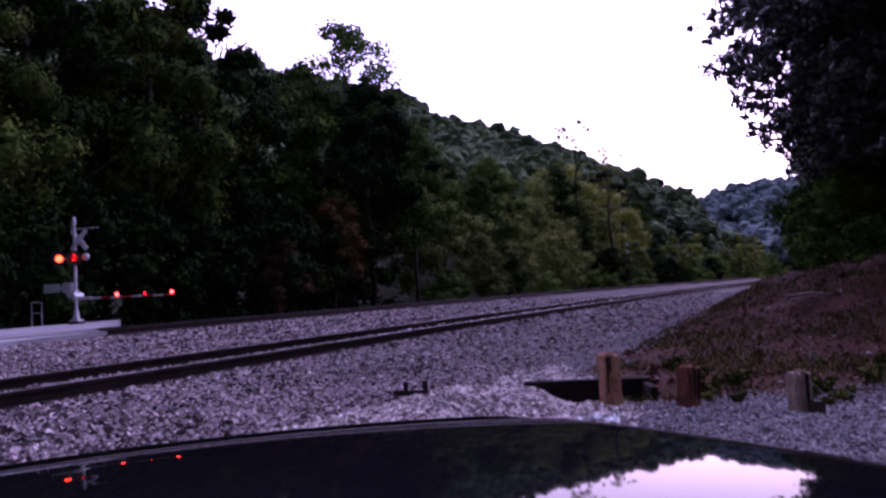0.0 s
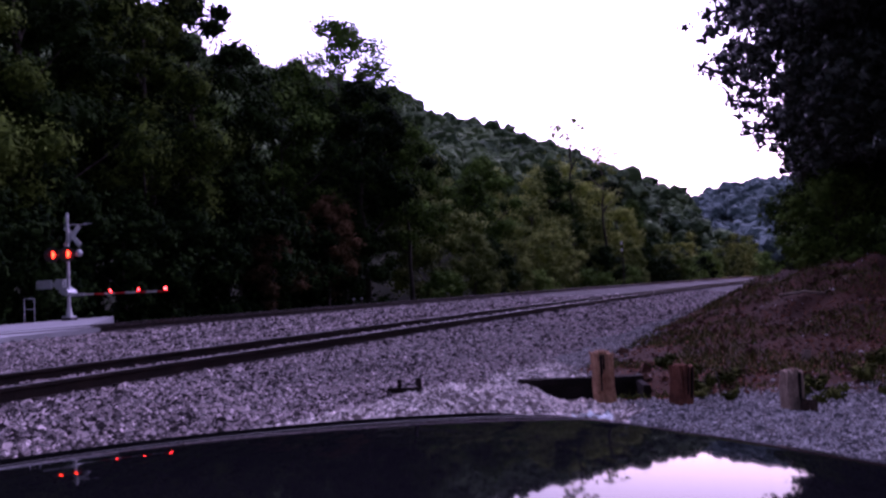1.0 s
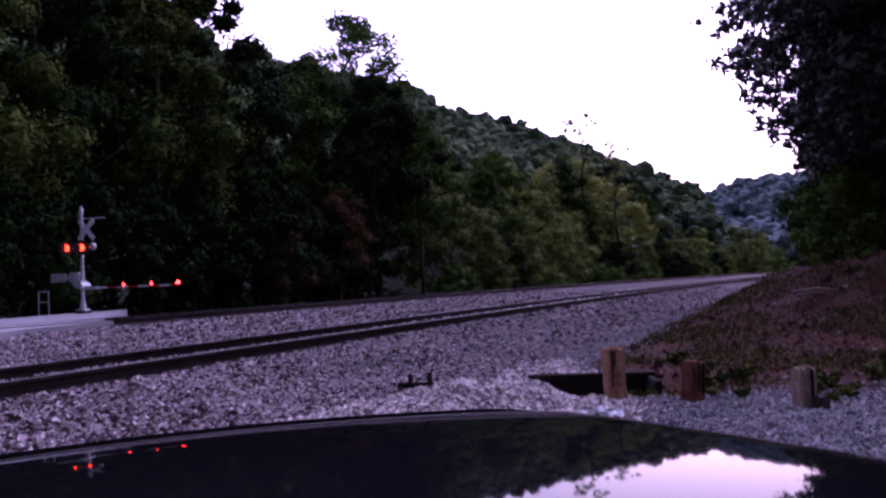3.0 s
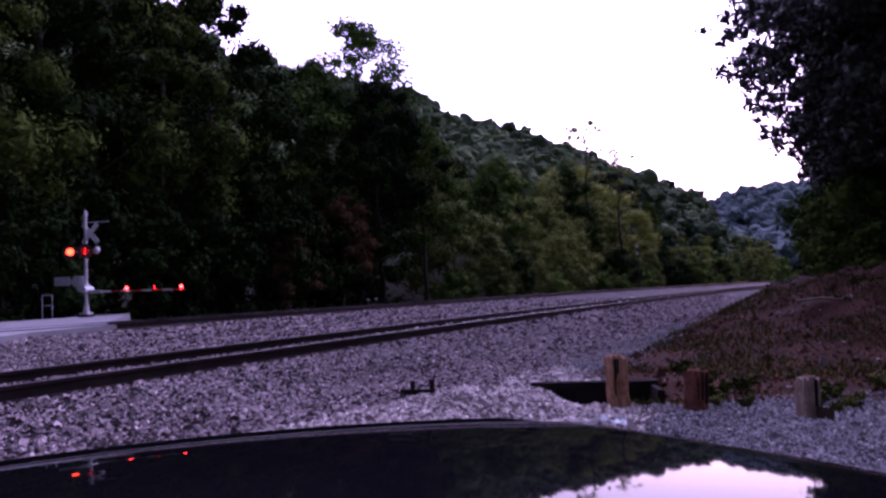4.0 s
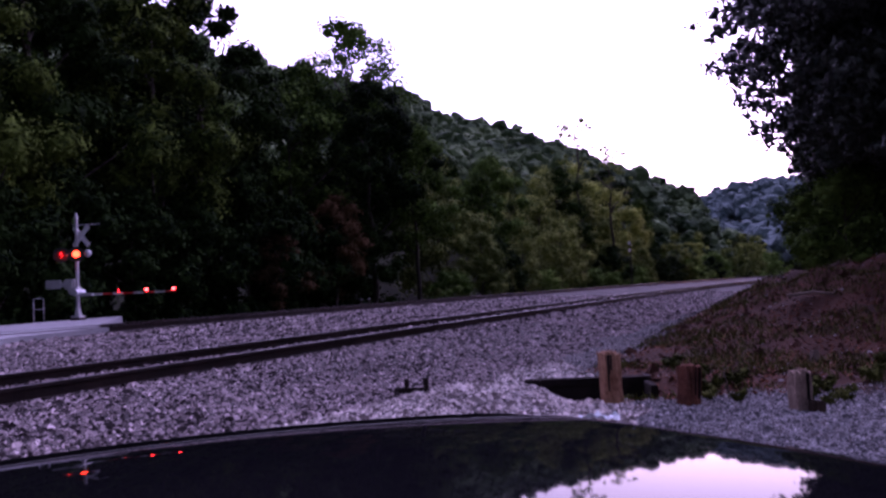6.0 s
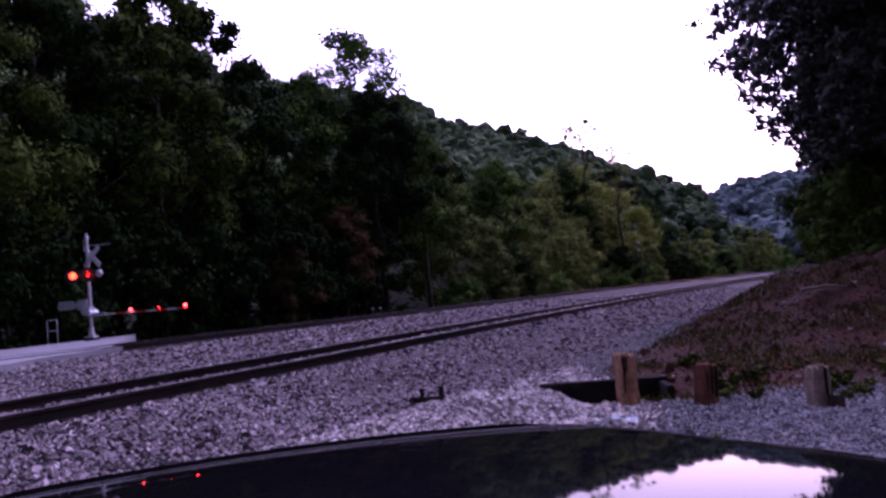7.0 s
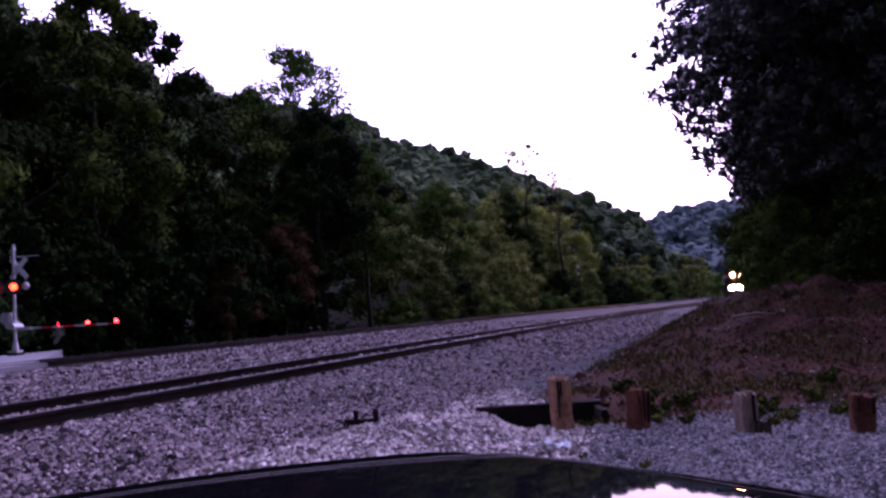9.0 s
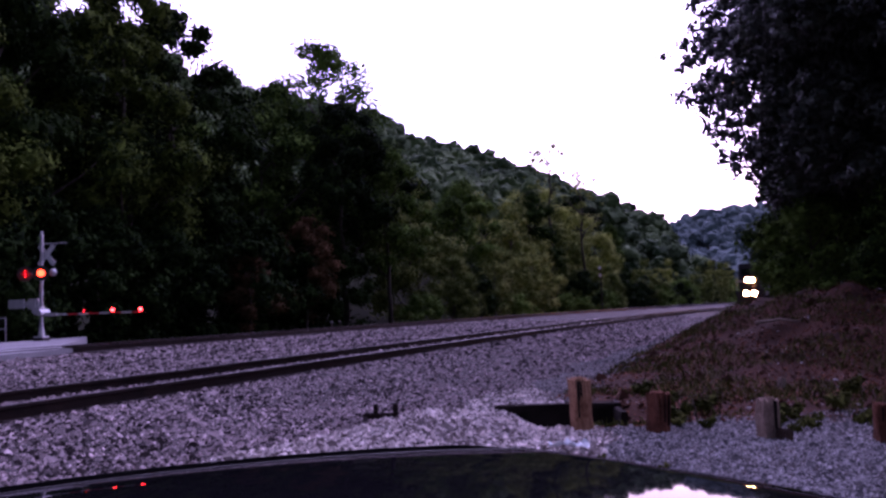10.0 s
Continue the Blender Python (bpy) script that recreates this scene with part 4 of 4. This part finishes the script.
def build_car():
    """Nose of a car: origin on the ground below the eye, u ahead (local y), v to the right (local x)."""
    car = empty("car", pose(0, 0, 0, 0, 0, CAR_TURN), label="glossy black car with a long low bonnet", category="car")
    c = CAR_SIDE

    def front(w):
        return 1.91 - 0.07 * w - 0.16 * w * w - 0.14 * w ** 6

    def top(u, w):
        return 0.990 - 0.013 * u * u - 0.055 * max(0, u - 1.28) ** 2 - 0.026 * (w + 0.3) ** 2 - 0.03 * max(0, abs(w) - 0.8) / 0.2

    bm = bmesh.new()
    nu, nv = 40, 48
    grid = []
    for i in range(nu + 1):
        row = []
        for j in range(nv + 1):
            w = -1 + 2 * j / nv
            u = 0.35 + (front(w) - 0.35) * i / nu
            row.append(bm.verts.new((c + w * 0.84, u, top(u, w))))
        grid.append(row)
    for i in range(nu):
        for j in range(nv):
            bm.faces.new((grid[i][j], grid[i][j + 1], grid[i + 1][j + 1], grid[i + 1][j]))
    # rolled front lip
    low = [bm.verts.new((v.co.x, v.co.y + 0.018, v.co.z - 0.02)) for v in grid[nu]]
    low2 = [bm.verts.new((v.co.x, v.co.y - 0.02, v.co.z - 0.06)) for v in grid[nu]]
    for j in range(nv):
        bm.faces.new((grid[nu][j], grid[nu][j + 1], low[j + 1], low[j]))
        bm.faces.new((low[j], low[j + 1], low2[j + 1], low2[j]))
    part("bonnet", bm, PAINT, car, "glossy black bonnet reflecting the sky", True)
    # dull strip along the bonnet's front edge
    bm = bmesh.new()
    prev = None
    for j in range(nv + 1):
        w = -0.99 + 1.98 * j / nv
        u = front(w)
        sink = 0.03 * float(ramp01(abs(w), 0.64, 0.97))
        pts = [bm.verts.new((c + w * 0.855, u + a, top(u, w) + b - sink)) for a, b in ((0.004, -0.012), (0.012, 0.006), (0.05, 0.002), (0.06, -0.05))]
        if prev:
            for k in range(3):
                bm.faces.new((prev[k], pts[k], pts[k + 1], prev[k + 1]))
        prev = pts
    part("bonnet_edge_trim", bm, TRIM, car, "dull black strip along the bonnet's edge", True)
    # added satin strip: draws the grey line reflected behind the bonnet's edge
    bm = bmesh.new()
    prev = None
    for j in range(nv + 1):
        w = -0.97 + 1.94 * j / nv
        u = front(w)
        pts = [bm.verts.new((c + w * 0.835, u - a, top(u - a, w) + b)) for a, b in ((0.062, 0.0004), (0.060, 0.002), (0.056, 0.0026), (0.052, 0.002), (0.050, 0.0004))]
        if prev:
            for k in range(4):
                bm.faces.new((prev[k], pts[k], pts[k + 1], prev[k + 1]))
        prev = pts
    part("bonnet_reflection_strip", bm, SATIN, car, "thin satin strip standing in for a grey reflection line", True)
    for side, nm in ((-1, "fender"), (1, "fender")):
        bm = bmesh.new()
        prev = None
        for i in range(25):
            u = -0.3 + 2.15 * i / 24
            inset = 0.22 * max(0, (u - 1.2) / 0.65) ** 2
            z = 0.990 - 0.013 * u * u - 0.055 * max(0, u - 1.28) ** 2 - 0.026 * (side + 0.3) ** 2 - 0.03
            prof = [(0.848, z), (0.88, z - 0.005), (0.92, z - 0.04), (0.95, z - 0.14), (0.97, z - 0.35), (0.95, z - 0.62)]
            pts = [bm.verts.new((c + side * (a - inset * (1 if k else 0.2)), u, b)) for k, (a, b) in enumerate(prof)]
            if prev:
                for k in range(len(prof) - 1):
                    q = (prev[k], pts[k], pts[k + 1], prev[k + 1])
                    bm.faces.new(q if side < 0 else q[::-1])
            prev = pts
        bmesh.ops.recalc_face_normals(bm, faces=bm.faces[:])
        part(nm, bm, PAINT, car, "", True)
        wheel = new("wheel")
        wheel.parent = car
        wheel.matrix_local = pose(c + side * 0.84, 0.95, 0.31, 0, 90, 0)
        bm = bmesh.new()
        bmesh.ops.create_cone(bm, cap_ends=True, segments=32, radius1=0.31, radius2=0.31, depth=0.2)
        part("tyre", bm, TYRE, wheel, "black rubber tyre")
        part("rim", disc(bmesh.new(), 0.2, -0.105, 0.105, 24), ALUMINIUM, wheel, "silver rim")
    bm = bmesh.new()
    box(bm, c - 0.78, c + 0.78, 1.45, 1.80, 0.28, 0.70, 0.06)
    part("bumper", bm, PAINT, car)
    bm = bmesh.new()
    box(bm, c - 0.70, c + 0.70, -0.2, 1.5, 0.22, 0.55, 0.03)
    part("underbody", bm, BLACK, car)
    return car


build_car()


# ---- the train ----
def build_train():
    """A diesel locomotive; its origin is on the rail head below its front, local y runs ahead."""
    top = empty("locomotive", label="dark diesel locomotive with blazing headlights coming round the bend", category="locomotive")
    parts = (("frame", (-1.5, 1.5, -19.0, -0.3, 0.95, 1.5), 0.04), ("nose", (-0.85, 0.85, -2.6, -0.55, 1.5, 3.05), 0.18), ("cab", (-1.5, 1.5, -5.0, -2.4, 1.5, 4.45), 0.15),
             ("long_hood", (-0.9, 0.9, -18.2, -5.0, 1.5, 4.2), 0.12), ("fuel_tank", (-1.3, 1.3, -12.0, -7.0, 0.3, 0.95), 0.15), ("pilot", (-1.35, 1.35, -0.55, -0.2, 0.12, 1.25), 0.05), ("coupler", (-0.12, 0.12, -0.3, 0.35, 0.72, 1.0), 0.03))
    for nm, d, b in parts:
        part(nm, box(bmesh.new(), *d, b), LOCO, top)
    for x in (-0.75, 0.75):
        part("windscreen", box(bmesh.new(), x - 0.45, x + 0.45, -2.41, -2.37, 3.2, 3.9, 0.03), GLASS, top, "dark windscreen")
    part("handrail", rod(rod(rod(bmesh.new(), (-1.35, -0.4, 1.5), (-1.35, -0.4, 2.5), 0.02), (1.35, -0.4, 1.5), (1.35, -0.4, 2.5), 0.02), (-1.35, -0.4, 2.5), (1.35, -0.4, 2.5), 0.02), WHITE, top)
    for x in (-0.235, 0.235):
        lamp = part("headlight", turned(disc(bmesh.new(), 0.235, -0.08, 0.05, 20), pose(x, -0.5, 2.65, -90)), LOCO, top)
        part("lens", turned(disc(bmesh.new(), 0.23, 0.05, 0.07, 20), pose(x, -0.5, 2.65, -90)), HEADLIGHT, lamp, "blazing warm headlight")
    for x in (-0.40, 0.40):
        lamp = part("ditch_light", turned(disc(bmesh.new(), 0.30, -0.1, 0.05, 20), pose(x, -0.25, 1.2, -90)), LOCO, top)
        part("lens", turned(disc(bmesh.new(), 0.28, 0.05, 0.07, 20), pose(x, -0.25, 1.2, -90)), HEADLIGHT, lamp, "blazing warm ditch light")
    for y in (-2.2, -4.0, -5.8, -13.4, -15.2, -17.0):
        for x in (-0.72, 0.72):
            w = part("wheel", turned(disc(bmesh.new(), 0.5, -0.07, 0.07, 24), pose(x, y, 0.5, 0, 90)), RAIL, top)
    return top


LOCOMOTIVE = build_train()



def motions():
    # the train rolls along the near track
    rows = []
    for t, s in TRAIN:
        x, y, a = line(s, 0.7175)
        rows.append((t, pose(x, y, RAIL_Z, 0, 0, math.degrees(a) + 180)))
    walk(LOCOMOTIVE, rows)
    # the lamps take turns: phase 0 is lit while phase 1 is dark, phase 2 burns steadily
    for lit, phase in FLASHERS:
        if phase == 2:
            continue
        home = lit.matrix_local.copy()
        dark = home @ pose(0, 0, 0, 0, 0, -86.4 if lit.parent.name.startswith("flash") else -82.4)
        first = 0.335 - 2 * 0.669
        rows = [(0.0, home if phase == 0 else dark)]
        for i in range(2, 17):
            t = first + 0.669 * i
            was, now = (home, dark) if (i % 2 == 0) == (phase == 0) else (dark, home)
            if 0.05 < t < 9.95:
                rows += [(t - 0.035, was), (t + 0.035, now)]
        rows.append((10.0, rows[-1][1]))
        walk(lit, rows)


motions()
